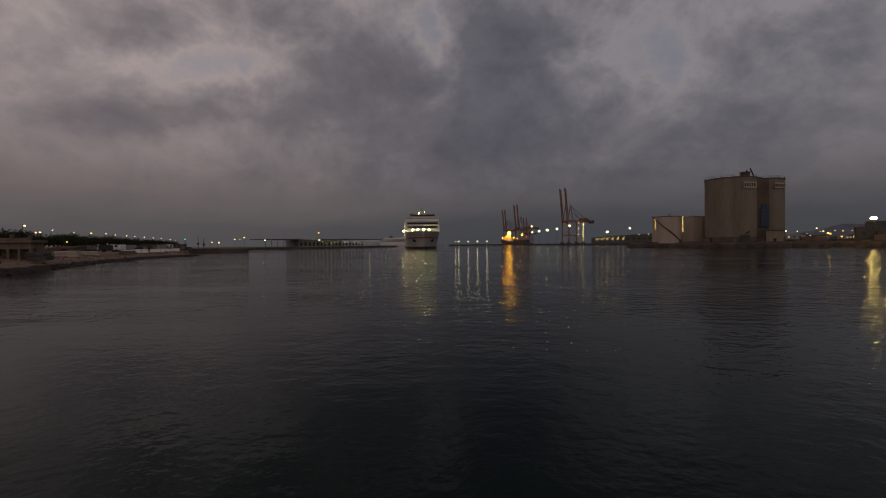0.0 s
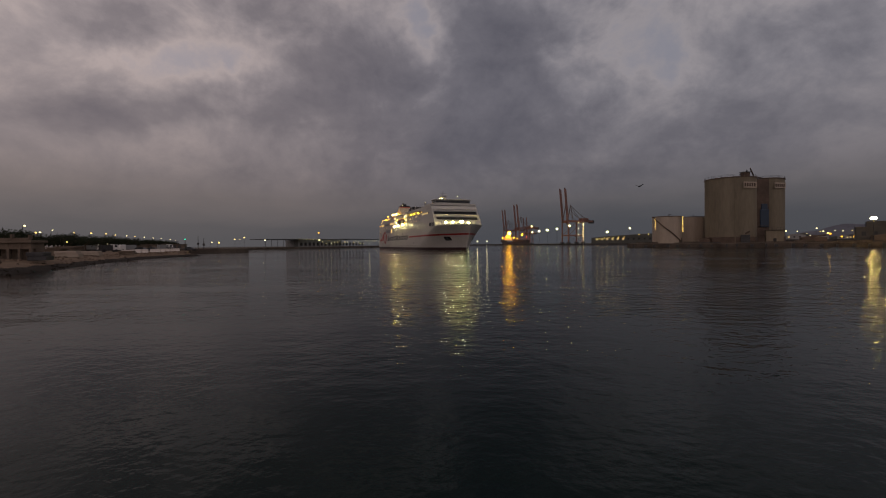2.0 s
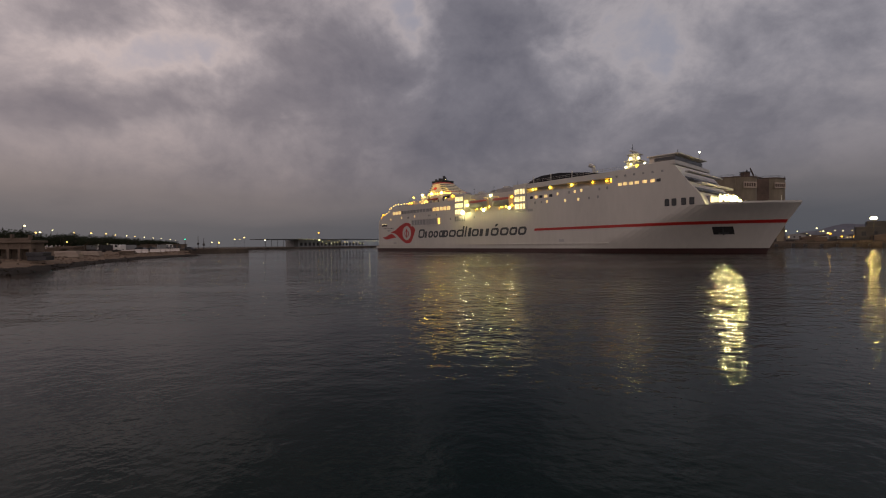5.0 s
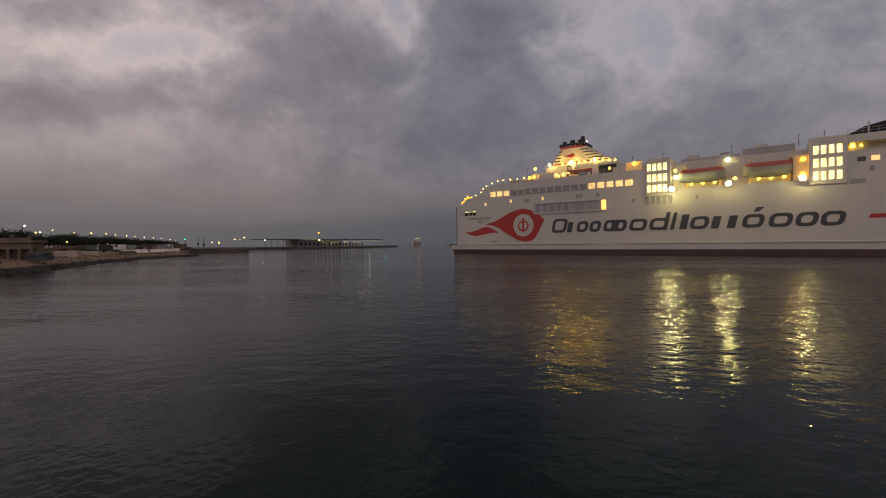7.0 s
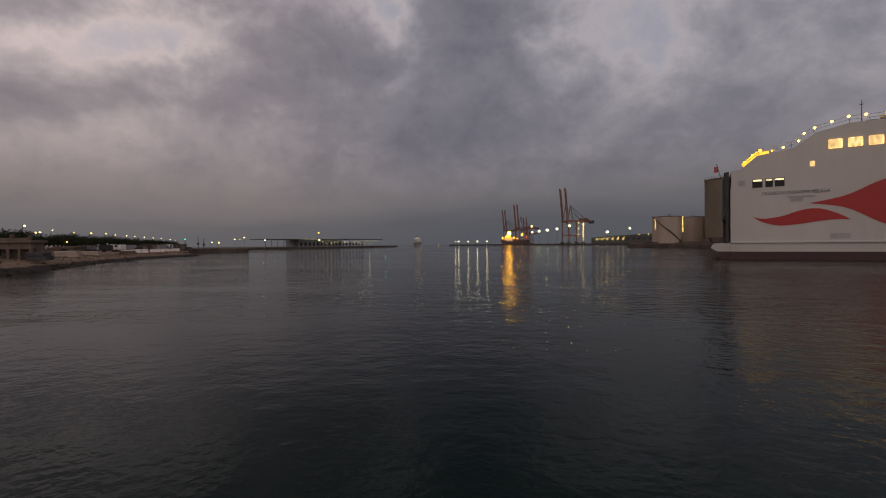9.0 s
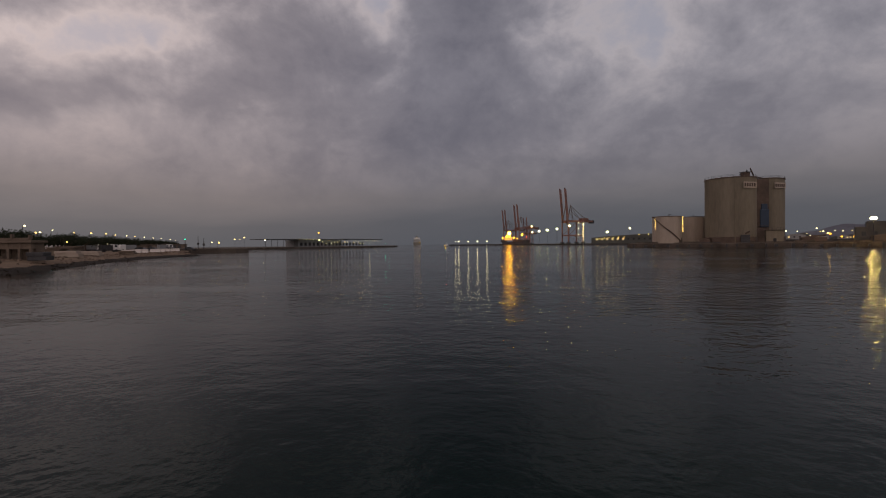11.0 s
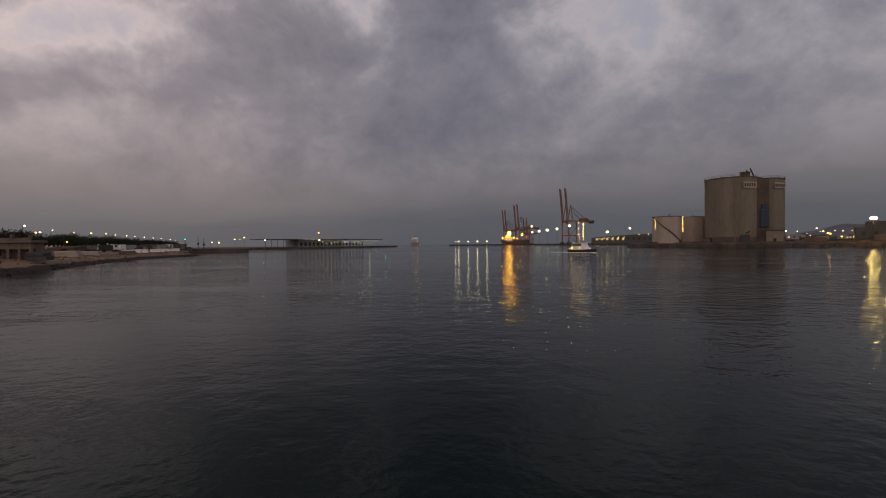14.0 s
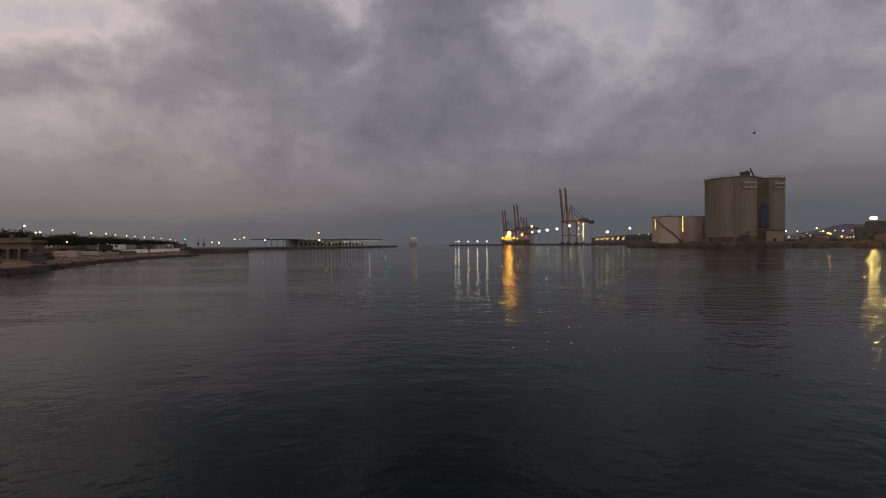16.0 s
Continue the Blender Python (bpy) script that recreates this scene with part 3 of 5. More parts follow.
def container_shed():
    s = thing("transit_shed", "long dark shed with lit openings along its wall", "shed", at=(262, 560, 2.2), turn=-24)
    bm = bmesh.new()
    prism(bm, [(-70, 0), (52, 0), (52, 11.0), (20, 12.6), (-10, 11.6), (-50, 9.4), (-70, 7.4)], 0, 30)
    part("wall", bm, M["shed"], s)
    part("roof", boxes((-71, 53, -0.6, -0.2, 7.2, 7.5)), M["steel_dark"], s)
    for i in range(15):
        x = -63 + i * 6.4
        part("opening", boxes((x - 1.0, x + 1.0, -0.12, 0.0, 4.6, 6.4)), M["pane_warm" if i in (0, 1, 2, 3, 4, 5) else "glass"], s)
    for x, z, r in ((-60, 7, 0.45), (-54, 7, 0.45), (-48, 7.2, 0.5), (-42, 7.3, 0.45), (-36, 7.5, 0.5), (-30, 7.8, 0.5), (-12, 11, 0.6), (-1, 11, 0.55), (30, 11.2, 0.65), (44, 11.2, 0.6), (50, 7.5, 0.6)):
        bm = bmesh.new()
        ball(bm, (x, -0.9, z), r, sub=1)
        part("wall_lamp", bm, M["dim_warm"], s, "glowing wall lamp")


container_shed()


def moored_ship():
    s = thing("moored_ship", "small grey cargo ship lit by orange deck lamps", "ship", at=(138, 850, 0), turn=-8)
    bm = bmesh.new()
    prism(bm, [(-25, 6.0), (-22, 0), (26, 0), (29, 9), (24, 10), (6, 6.5), (-14, 6.5), (-17, 9.5), (-27, 9.8)], -6, 6)
    part("hull", bm, M["steel_dark"], s)
    part("deckhouse", boxes((-20, -5, -5, 5, 9.3, 15.5), (-17, -8, -4, 4, 15.5, 19.5), bevel=0.3), M["lamplit_paint"], s, "cream deckhouse with orange lamplight put into its colour")
    part("deck_cargo", boxes((-3, 20, -5, 5, 6.4, 10.5), bevel=0.3), M["rust"], s)
    part("mast", tubes(((-12, 0, 19), (-12, 0, 30), 0.4, 0.2), ((20, 0, 9), (20, 0, 25), 0.4, 0.2)), M["crane_red"], s)
    for x, y, z, r, m in ((-10, -6.5, 22.5, 3.2, "flood_orange"), (14, -6, 20, 1.5, "lamp_orange"), (-23, -5.5, 14, 0.8, "lamp_orange"), (-2, -5.5, 14, 0.7, "lamp_orange"), (5, -5.5, 13, 0.6, "lamp_orange"), (-15, -5.6, 17, 0.6, "lamp_amber"), (22, -5, 15, 0.6, "lamp_red")):
        bm = bmesh.new()
        ball(bm, (x, y, z), r)
        part("deck_lamp", bm, M[m], s, "glowing orange deck lamp", smooth=True)


moored_ship()

# town lights and hills behind the silo quay
slab("town_ground", [(330, 520), (900, 330), (1500, 900), (600, 1400)], -2, 5, M["asphalt"], "dark low ground of the far town", "ground")


def far_town():
    k = 0
    for u, z, d, r, b in ((0.777, 15, 520, 1.4, "dim_white"), (0.804, 15, 540, 0.9, "dim_white"), (0.812, 7, 520, 0.7, "dim_warm"), (0.825, 12, 520, 0.7, "dim_white"), (0.833, 9, 500, 0.7, "dim_white"), (0.847, 18, 520, 1.2, "dim_white"), (0.855, 14, 520, 0.7, "dim_warm"), (0.862, 14.5, 520, 1.1, "dim_white"), (0.873, 12, 500, 1.9, "dim_warm"), (0.878, 11, 500, 1.6, "dim_amber"), (0.889, 15, 520, 0.7, "dim_white"), (0.904, 7.6, 480, 1.5, "dim_amber"), (0.907, 14, 500, 0.8, "dim_white"), (0.928, 14.5, 500, 0.9, "dim_warm"), (0.932, 7.4, 470, 1.4, "dim_amber"), (0.838, 9, 505, 0.7, "dim_white"), (0.843, 9, 500, 0.7, "dim_white")):
        lamp_post(u * d, d, 4.9, z, b, r * 0.62, "distant glowing street lamp in the town", "town lamps", flat=0.75)
    for i in range(11):
        d, u = random.uniform(560, 640), 0.80 + i * 0.018
        w, h = random.uniform(10, 22), random.uniform(3, 7.5)
        t = thing("warehouse", "low dim warehouse in the far town", "building", "town buildings", at=(u * d, d, 4.9), turn=-38)
        bm = bmesh.new()
        prism(bm, [(-w / 2, 0), (w / 2, 0), (w / 2, h), (0, h + 1.6), (-w / 2, h)], -5, 5)
        part("walls", bm, M["shed" if i % 3 else "boat_hull"], t)
        for j in range(3):
            part("window", boxes((-w / 2 + 1.5 + j * w / 3.4, -w / 2 + 3.3 + j * w / 3.4, -5.08, -5, h * 0.4, h * 0.7)), M["pane_warm" if (i + j) % 4 == 0 else "glass"], t)
    bm = bmesh.new()
    n = 60
    lo, hi = [], []
    for i in range(n + 1):
        a = radians(33 + 40 * i / n)
        z = 10 + 88 * math.exp(-((i - 15) / 7) ** 2) + 60 * math.exp(-((i - 38) / 14) ** 2) + 14 * noise.noise((i * 0.4, 3, 1)) + 5 * noise.noise((i * 1.3, 7, 1))
        z *= min(1.0, i / 6)
        hi.append(bm.verts.new((3600 * math.sin(a), 3600 * math.cos(a), max(z, 1))))
        lo.append(bm.verts.new((3300 * math.sin(a), 3300 * math.cos(a), -2)))
    for i in range(n):
        bm.faces.new((lo[i], lo[i + 1], hi[i + 1], hi[i]))
    tagged(part("backdrop_hills", bm, M["hill"], smooth=True), "hills beyond the town, haze put into their dim blue-grey colour", "hills", kind="structure")


far_town()


def quay_house():
    h = thing("gatehouse", "dark flat-roofed house on the quay", "house", at=(212, 214, 2.3), turn=-40)
    part("walls", boxes((-9, 12, -5, 5, 0, 7.4), bevel=0.1), M["steel_dark"], h)
    part("upper_storey", boxes((-5, 3, -4, 4, 7.4, 10), bevel=0.1), M["steel_dark"], h)
    for x in (-6, -2, 3, 8):
        part("window", boxes((x - 0.8, x + 0.8, -5.06, -5, 3, 5)), M["glass"], h)


quay_house()

# ---- the low pier opposite, with the passenger terminal ----
slab("terminal_pier", [(-153, 330), (-118, 385), (-72, 545), (-66, 640), (-90, 650), (-330, 470), (-330, 330)], -2, 1.7, M["quay"], "low dark stone pier with the terminal")


def terminal():
    ax = math.degrees(math.atan2(150, 72))
    t = thing("passenger_terminal", "long low terminal with a flat canopy roof", "terminal", at=(-148, 372, 1.6), turn=ax)
    n = 170
    part("hall", boxes((38, 100, 2, 18, 0, 6.4), bevel=0.1), M["boat_grey"], t)
    part("canopy", boxes((-6, 48, -3, 14, 6.6, 7.1), (100, n, -3, 14, 7.4, 8.0), bevel=0.08), M["steel_dark"], t, "dark flat canopy")
    part("upper_roof", boxes((36, 104, -2, 20, 6.9, 7.6), bevel=0.1), M["shed"], t)
    for i in range(27):
        part("column", tubes(((-4 + i * 6.6, -2, 0), (-4 + i * 6.6, -2, 6.7 if i < 16 else 7.6), 0.13), seg=6), M["steel_dark"], t)
    random.seed(5)
    for i in range(30):
        x = 34 + i * 4.4 + random.uniform(-1, 1)
        z = random.choice((3.2, 4.6, 5.9, 6.3)) if i > 6 else 6.9
        bm = bmesh.new()
        ball(bm, (x, -3.2, z), random.uniform(0.22, 0.42) if i > 6 else 0.22, sub=1)
        part("lamp", bm, M["far_white" if i % 3 else "far_warm"], t, "glowing canopy lamp")
    for i in range(18):
        x = 40 + i * 5.6
        part("window", boxes((x, x + 3.2, 1.88, 2.0, 1.0, 4.2)), M["glass"], t)


terminal()
for x, y, z, b, r in ((-149, 331, 9.5, "far_warm", 0.95), (-139, 345, 7.5, "far_white", 1.15), (-112, 400, 8.0, "far_white", 1.3), (-118, 420, 15, "dim_amber", 1.2), (-138, 300, 7.5, "far_warm", 0.6), (-165, 350, 8.5, "far_warm", 0.9)):
    lamp_post(x, y, 1.6, z, b, r * 0.58, "bright lamp on a pole on the low pier", "pier lamps")
for x, y, m in ((-71, 590, "lamp_green"), (-75, 575, "lamp_green")):
    bcn = thing("harbour_light", "small green harbour light on the pier", "beacon", at=(x, y, 1.7))
    part("post", tubes(((0, 0, 0), (0, 0, 3), 0.15)), M["steel_dark"], bcn)
    bm = bmesh.new()
    ball(bm, (0, 0, 3.3), 0.32, sub=1)
    part("lamp", bm, M[m], bcn)
# ---- the near shore with its promenade ----
SHORE = [(-41, -20), (-43, 15), (-45, 36), (-49, 49), (-54, 62), (-60, 75), (-65.5, 87), (-73, 108), (-76, 128), (-77, 141), (-84, 146)]


def shore_bank():
    random.seed(11)
    pts = []
    for (x0, y0), (x1, y1) in zip(SHORE, SHORE[1:]):
        k = max(1, int(math.hypot(x1 - x0, y1 - y0) / 1.2))
        pts += [(x0 + (x1 - x0) * i / k, y0 + (y1 - y0) * i / k) for i in range(k)]
    strips = (("shore_rocks", M["wet"], ((-1.5, -0.6), (0.0, 0.02), (1.2, 0.28), (2.2, 0.44), (3.0, 0.55)), "dark wet rocks along the waterline"),
              ("shore_bank", M["sand"], ((2.8, 0.52), (3.8, 0.66), (5.2, 0.85), (7.5, 1.1), (10.5, 1.3), (13.5, 1.36)), "pale eroded earth bank above the water"))
    for name, mat, prof, label in strips:
        bm = bmesh.new()
        rows = []
        for x, y in pts:
            row = []
            for d, z in prof:
                n1 = noise.noise((x * 0.35, y * 0.35, d)) + 0.6 * noise.noise((x * 1.3, y * 1.3, d + 9))
                g = 0.0 if d < 0 else 1.0
                row.append(bm.verts.new((x - d - g * 0.7 * n1, y + 0.3 * d + g * 0.5 * n1, z + 0.17 * g * n1)))
            rows.append(row)
        for a, b in zip(rows, rows[1:]):
            for i in range(len(a) - 1):
                bm.faces.new((a[i], b[i], b[i + 1], a[i + 1]))
        bmesh.ops.recalc_face_normals(bm, faces=bm.faces[:])
        tagged(part(name, bm, mat), label, "shore", kind="structure")
    bm, wet = bmesh.new(), bmesh.new()
    for i in range(1100):
        x, y = random.choice(pts)
        d = random.uniform(-0.3, 5) if i < 650 else random.uniform(5, 12)
        r = random.uniform(0.08, 0.26) if i < 650 else random.uniform(0.1, 0.25)
        m = Matrix.Translation((x - d, y + random.uniform(-0.6, 0.6) + 0.3 * d, 0.02 + 0.16 * max(d, 0) if d < 8 else 1.3)) @ Euler((random.random() * 6, random.random() * 6, 0)).to_matrix().to_4x4() @ Matrix.Diagonal((r, r * random.uniform(0.6, 1.2), r * random.uniform(0.5, 0.9), 1))
        bmesh.ops.create_icosphere(wet if d < 2.6 else bm, subdivisions=1, radius=1, matrix=m)
    tagged(part("rocks", bm, M["rubble"]), "loose brown rubble stones on the bank", "stones", kind="stuff")
    tagged(part("wet_rocks", wet, M["wet"]), "dark wet boulders at the waterline", "stones", kind="stuff")
    slab("promenade", [(-56, -20), (-58, 36), (-63, 60), (-70, 80), (-80, 105), (-86, 138), (-92, 160), (-190, 330), (-260, 470), (-900, 470), (-900, -20)], -1, 1.35, M["sand"], "pale dusty promenade ground", "ground")


shore_bank()
slab("stub_pier", [(-124, 172), (-91, 194), (-88, 200), (-92, 206), (-170, 300), (-205, 300)], -2, 2.1, M["quay"], "short dark stone pier")


def pavilion():
    p = thing("pavilion", "old beige pavilion with pillars and a balustraded roof", "pavilion", at=(-74.6, 66, 1.2), turn=0)
    part("wall", boxes((-14, 13, 0.8, 2.2, 0, 2.6), bevel=0.05), M["plaster"], p)
    part("roof", boxes((-14.4, 13.4, -0.5, 2.4, 2.6, 2.95), bevel=0.06), M["plaster"], p)
    for i in range(17):
        part("pillar", boxes((-13.8 + i * 1.66, -13.4 + i * 1.66, -0.2, 0.2, 0, 2.6), bevel=0.04), M["plaster"], p)
    for i in range(16):
        # dark panels on the wall stand for the shade inside the openings
        part("opening", boxes((-13.1 + i * 1.66, -12.3 + i * 1.66, 0.72, 0.8, 0.1 if i % 3 else 0.7, 2.05)), M["dark"], p)
    part("lintel", boxes((-14, 13, -0.15, 0.75, 1.65, 2.58), bevel=0.04), M["plaster"], p)
    part("parapet", boxes((-14.2, 13.2, -0.3, -0.1, 2.95, 3.35), bevel=0.03), M["plaster"], p)
    for i in range(11):
        part("post", boxes((-14.1 + i * 2.7, -13.75 + i * 2.7, -0.4, 0.0, 3.2, 3.75 + 0.15 * (i % 2)), bevel=0.04), M["plaster"], p)


pavilion()


def low_things():
    random.seed(3)
    for x, y, w, h, m, nm, lb in ((-58.8, 64.5, 2.3, 1.2, "steel_dark", "equipment_hut", "low dark hut beside the pavilion"), (-72, 85, 3.8, 1.2, "tank", "concrete_slab", "stack of pale concrete slabs on the bank"), (-78, 98, 3.6, 1.0, "tank", "concrete_slab", "stack of pale concrete slabs on the bank"), (-80, 112, 3.4, 0.9, "plaster", "concrete_slab", "stack of weathered concrete slabs")):
        t = thing(nm, lb, "hut" if "hut" in nm else "slab", at=(x, y, 1.2), turn=15)
        part("base", boxes((-w / 2, w / 2, -1, 1, 0, h * 0.55), bevel=0.06), M[m], t)
        part("top", boxes((-w / 2 - 0.1, w / 2 - 0.3, -1.1, 0.9, h * 0.55, h), bevel=0.06), M[m], t)
    # jersey barriers
    for i in range(9):
        y = 118 + i * 6.5
        t = thing("barrier", "pale concrete road barrier on the promenade edge", "barrier", "road barriers", at=(-84.5 - 0.36 * (y - 118) - (2.5 if i % 4 == 3 else 0), y, 1.33), turn=random.uniform(-4, 8))
        bm = bmesh.new()
        prism(bm, [(-0.4, 0), (0.4, 0), (0.28, 0.25), (0.14, 0.45), (0.1, 1.0), (-0.1, 1.0), (-0.14, 0.45), (-0.28, 0.25)], -1.75, 1.75)
        bmesh.ops.rotate(bm, verts=bm.verts[:], cent=(0, 0, 0), matrix=Matrix.Rotation(1.45, 3, "Z"))
        part("body", bm, M["block"], t)
    for i in range(26):
        t = thing("fence_post", "weathered pale fence post on the promenade", "post", "fence posts", at=(-86 - i * 1.9, 92 + i * 2.6, 1.3))
        part("post", boxes((-0.09, 0.09, -0.09, 0.09, 0, 1.9 + 0.3 * (i % 3)), bevel=0.02), M["block"], t)
    for x, y, w, h in ((-92, 107, 5, 1.6), (-103, 122, 5, 1.9), (-86, 97, 4, 1.3), (-141, 212, 6, 2.8), (-150, 240, 5, 3.0), (-133, 196, 4, 2.2), (-160, 268, 7, 3.0)):
        t = thing("kiosk", "low pale flat-roofed kiosk on the promenade", "kiosk", "kiosks", at=(x, y, 1.33), turn=20)
        part("walls", boxes((-w / 2, w / 2, -2, 2, 0, h), bevel=0.05), M["plaster"], t)
        part("roof", boxes((-w / 2 - 0.3, w / 2 + 0.3, -2.3, 2.3, h, h + 0.2), bevel=0.05), M["plaster"], t)
        for j in range(int(w / 2.4)):
            part("shutter", boxes((-w / 2 + 0.6 + j * 2.3, -w / 2 + 2.2 + j * 2.3, -2.06, -2, 0.7, h - 0.5)), M["steel_dark"], t)


low_things()


def wheel(bm, x, y, r, w):
    tube(bm, (x, y - w / 2, r), (x, y + w / 2, r), r, seg=16)


def lorry(x, y, turn, dark):
    t = thing("lorry", "parked white box lorry" if not dark else "parked dark lorry with a pale cab", "lorry", "parked vehicles", at=(x, y, 1.33), turn=turn)
    part("cargo_box", boxes((-2.6, 0.9, -1.0, 1.0, 0.9, 2.5), bevel=0.08), M["steel_dark" if dark else "boat_grey"], t)
    bm = bmesh.new()
    prism(bm, [(1.05, 0.7), (2.9, 0.7), (2.9, 1.6), (2.5, 2.6), (1.05, 2.7)], -1.05, 1.05)
    part("cab", bm, M["white_paint"], t)
    part("windscreen", boxes((1.5, 2.3, -1.09, -1.05, 1.7, 2.4)), M["glass"], t)
    part("chassis", boxes((-2.6, 2.9, -0.9, 0.9, 0.5, 0.9)), M["steel_dark"], t)
    for xx in (-1.8, 2.0):
        for yy in (-0.95, 0.95):
            bm = bmesh.new()
            wheel(bm, xx, yy, 0.48, 0.3)
            part("wheel", bm, M["black"], t)


def car(x, y, turn, m):
    t = thing("car", "parked dark car on the promenade" if m == "steel_dark" else "parked pale car on the promenade", "car", "parked vehicles", at=(x, y, 1.33), turn=turn)
    bm = bmesh.new()
    prism(bm, [(-2.1, 0.35), (2.1, 0.35), (2.15, 0.75), (1.2, 0.92), (-2.1, 0.98)], -0.88, 0.88)
    part("body", bm, M[m], t)
    bm = bmesh.new()
    prism(bm, [(-1.8, 0.95), (1.1, 0.92), (0.4, 1.45), (-1.2, 1.48)], -0.76, 0.76)
    part("cabin", bm, M["glass"], t)
    for xx in (-1.3, 1.35):
        for yy in (-0.8, 0.8):
            bm = bmesh.new()
            wheel(bm, xx, yy, 0.33, 0.22)
            part("wheel", bm, M["black"], t)


lorry(-119, 157, 62, True)
lorry(-123, 172, 238, False)
lorry(-137, 172, 70, False)
lorry(-116, 184, 60, False)
for x, y, a, m in ((-113, 166, 5, "steel_dark"), (-108, 163, 185, "steel_dark"), (-118, 172, 8, "steel_dark"), (-106, 172, 4, "white_paint"), (-128, 150, 12, "white_paint"), (-103, 180, 6, "steel_dark")):
    car(x, y, a, m)


def tree_kind(seed, h, w):
    random.seed(seed)
    t = thing("tree", "dark broad-crowned tree along the promenade", "tree", "promenade trees")
    bm = bmesh.new()
    tube(bm, (0, 0, 0), (0.2, 0, h * 0.5), 0.28, 0.16)
    for i in range(5):
        a = i * 1.3
        tube(bm, (0.15, 0, h * 0.42), (math.cos(a) * w * 0.32, math.sin(a) * w * 0.32, h * random.uniform(0.6, 0.78)), 0.12, 0.05, seg=6)
    part("trunk", bm, M["bark"], t)
    bm = bmesh.new()
    lobes = [(random.uniform(-0.36, 0.36) * w, random.uniform(-0.36, 0.36) * w, h * random.uniform(0.48, 0.84), random.uniform(0.17, 0.3) * w) for _ in range(9)]
    for i in range(760):
        x, y, z, r = random.choice(lobes)
        d = Vector((random.gauss(0, 1), random.gauss(0, 1), random.gauss(0, 0.8))).normalized() * r * random.uniform(0.5, 1.05)
        c = Vector((x, y, z)) + d
        s = random.uniform(0.18, 0.4)
        e = Euler((random.random() * 6, random.random() * 6, random.random() * 6))
        v = [bm.verts.new(c + e.to_matrix() @ Vector(q) * s) for q in ((-1, -0.5, 0), (0, -0.2, 0.25), (1, 0.1, 0), (0, 0.6, -0.1))]
        bm.faces.new(v)
    part("crown", bm, M["leaf"], t, "dense dark leafy crown")
    return t


def tree_row():
    kinds = [tree_kind(21, 7.2, 8.0), tree_kind(22, 6.4, 8.6), tree_kind(23, 7.8, 7.4)]
    random.seed(31)
    spots = []
    for i in range(46):
        k = i / 45
        k = k ** 1.25
        for b in (0, 1):
            spots.append((-112 - 128 * k - b * 9 + random.uniform(-2, 2), 112 + 285 * k + random.uniform(-2, 2) + b * 3))
    for i, (x, y) in enumerate(spots):
        m = pose(x, y, 1.3, 0, 0, random.uniform(0, 360)) @ Matrix.Scale(random.uniform(0.76, 1.0), 4)
        if i < 3:
            kinds[i].matrix_basis = m
        else:
            c = copy_thing(kinds[i % 3], m)
            c.scale = [m.to_scale()[0]] * 3


tree_row()

for x, y, z, r, b in ((-119, 125, 9.4, 0.5, "dim_white"), (-127, 137, 7.8, 0.42, "dim_warm"), (-123, 134, 7.8, 0.45, "dim_white"), (-142, 160, 9.4, 0.3, "dim_white"), (-146, 174, 9.0, 0.45, "dim_warm"), (-152, 190, 9.2, 0.5, "dim_warm"), (-157, 205, 9.3, 0.5, "dim_warm"), (-166, 223, 9.3, 0.45, "dim_warm"), (-174, 242, 9.3, 0.5, "dim_white"), (-182, 260, 9.2, 0.45, "dim_warm"), (-190, 280, 9.2, 0.4, "dim_white"), (-202, 307, 9.2, 0.5, "dim_white"), (-210, 328, 9.0, 0.4, "dim_white"), (-215, 347, 8.8, 0.45, "dim_white"), (-228, 375, 8.8, 0.4, "dim_white"), (-108, 126, 4.7, 0.3, "dim_warm"), (-110, 140, 4.0, 0.25, "dim_white"), (-145, 190, 4.6, 0.35, "dim_white"), (-121, 230, 5.2, 0.5, "dim_white"), (-97, 190, 4.6, 0.55, "dim_warm")):
    lamp_post(x, y, 1.3, z, b, r * 0.56, "slim promenade lamp with a glowing head", "promenade lamps", arm=0.6)

g = thing("signal_light", "green glowing harbour signal on a short mast", "signal", at=(-104, 178, 1.33))
part("mast", tubes(((0, 0, 0), (0, 0, 4.6), 0.12)), M["steel_dark"], g)
bmg = bmesh.new()
ball(bmg, (0, 0, 4.6), 0.24, sub=2)
part("lamp", bmg, M["lamp_green"], g, "green glowing lamp", smooth=True)
for x, y, h in ((-106, 191, 5.8), (-103, 190, 4.6)):
    pl = thing("mast_pole", "thin dark signal pole on the pier", "pole", "signal poles", at=(x, y, 2.0))
    part("pole", tubes(((0, 0, 0), (0, 0, h), 0.16, 0.08)), M["steel_dark"], pl)
    part("box", boxes((-0.4, 0.4, -0.2, 0.2, h * 0.3, h * 0.3 + 0.9), bevel=0.05), M["steel_dark"], pl)
# ---- the ferry: x forward, y to port, z up from the waterline ----
BEAM = 13.1


def hull_end(z):
    return 75.4 + 7.2 * min(max(z, 0) / 12.5, 1.0) ** 1.1


def half_breadth(x, z):
    s = min(max(z, 0) / 12.5, 1.0)
    xs, xe = 26 + 36 * s, hull_end(z)
    return BEAM if x <= xs else BEAM * max(0.0, 1 - ((x - xs) / (xe - xs)) ** 2.1)


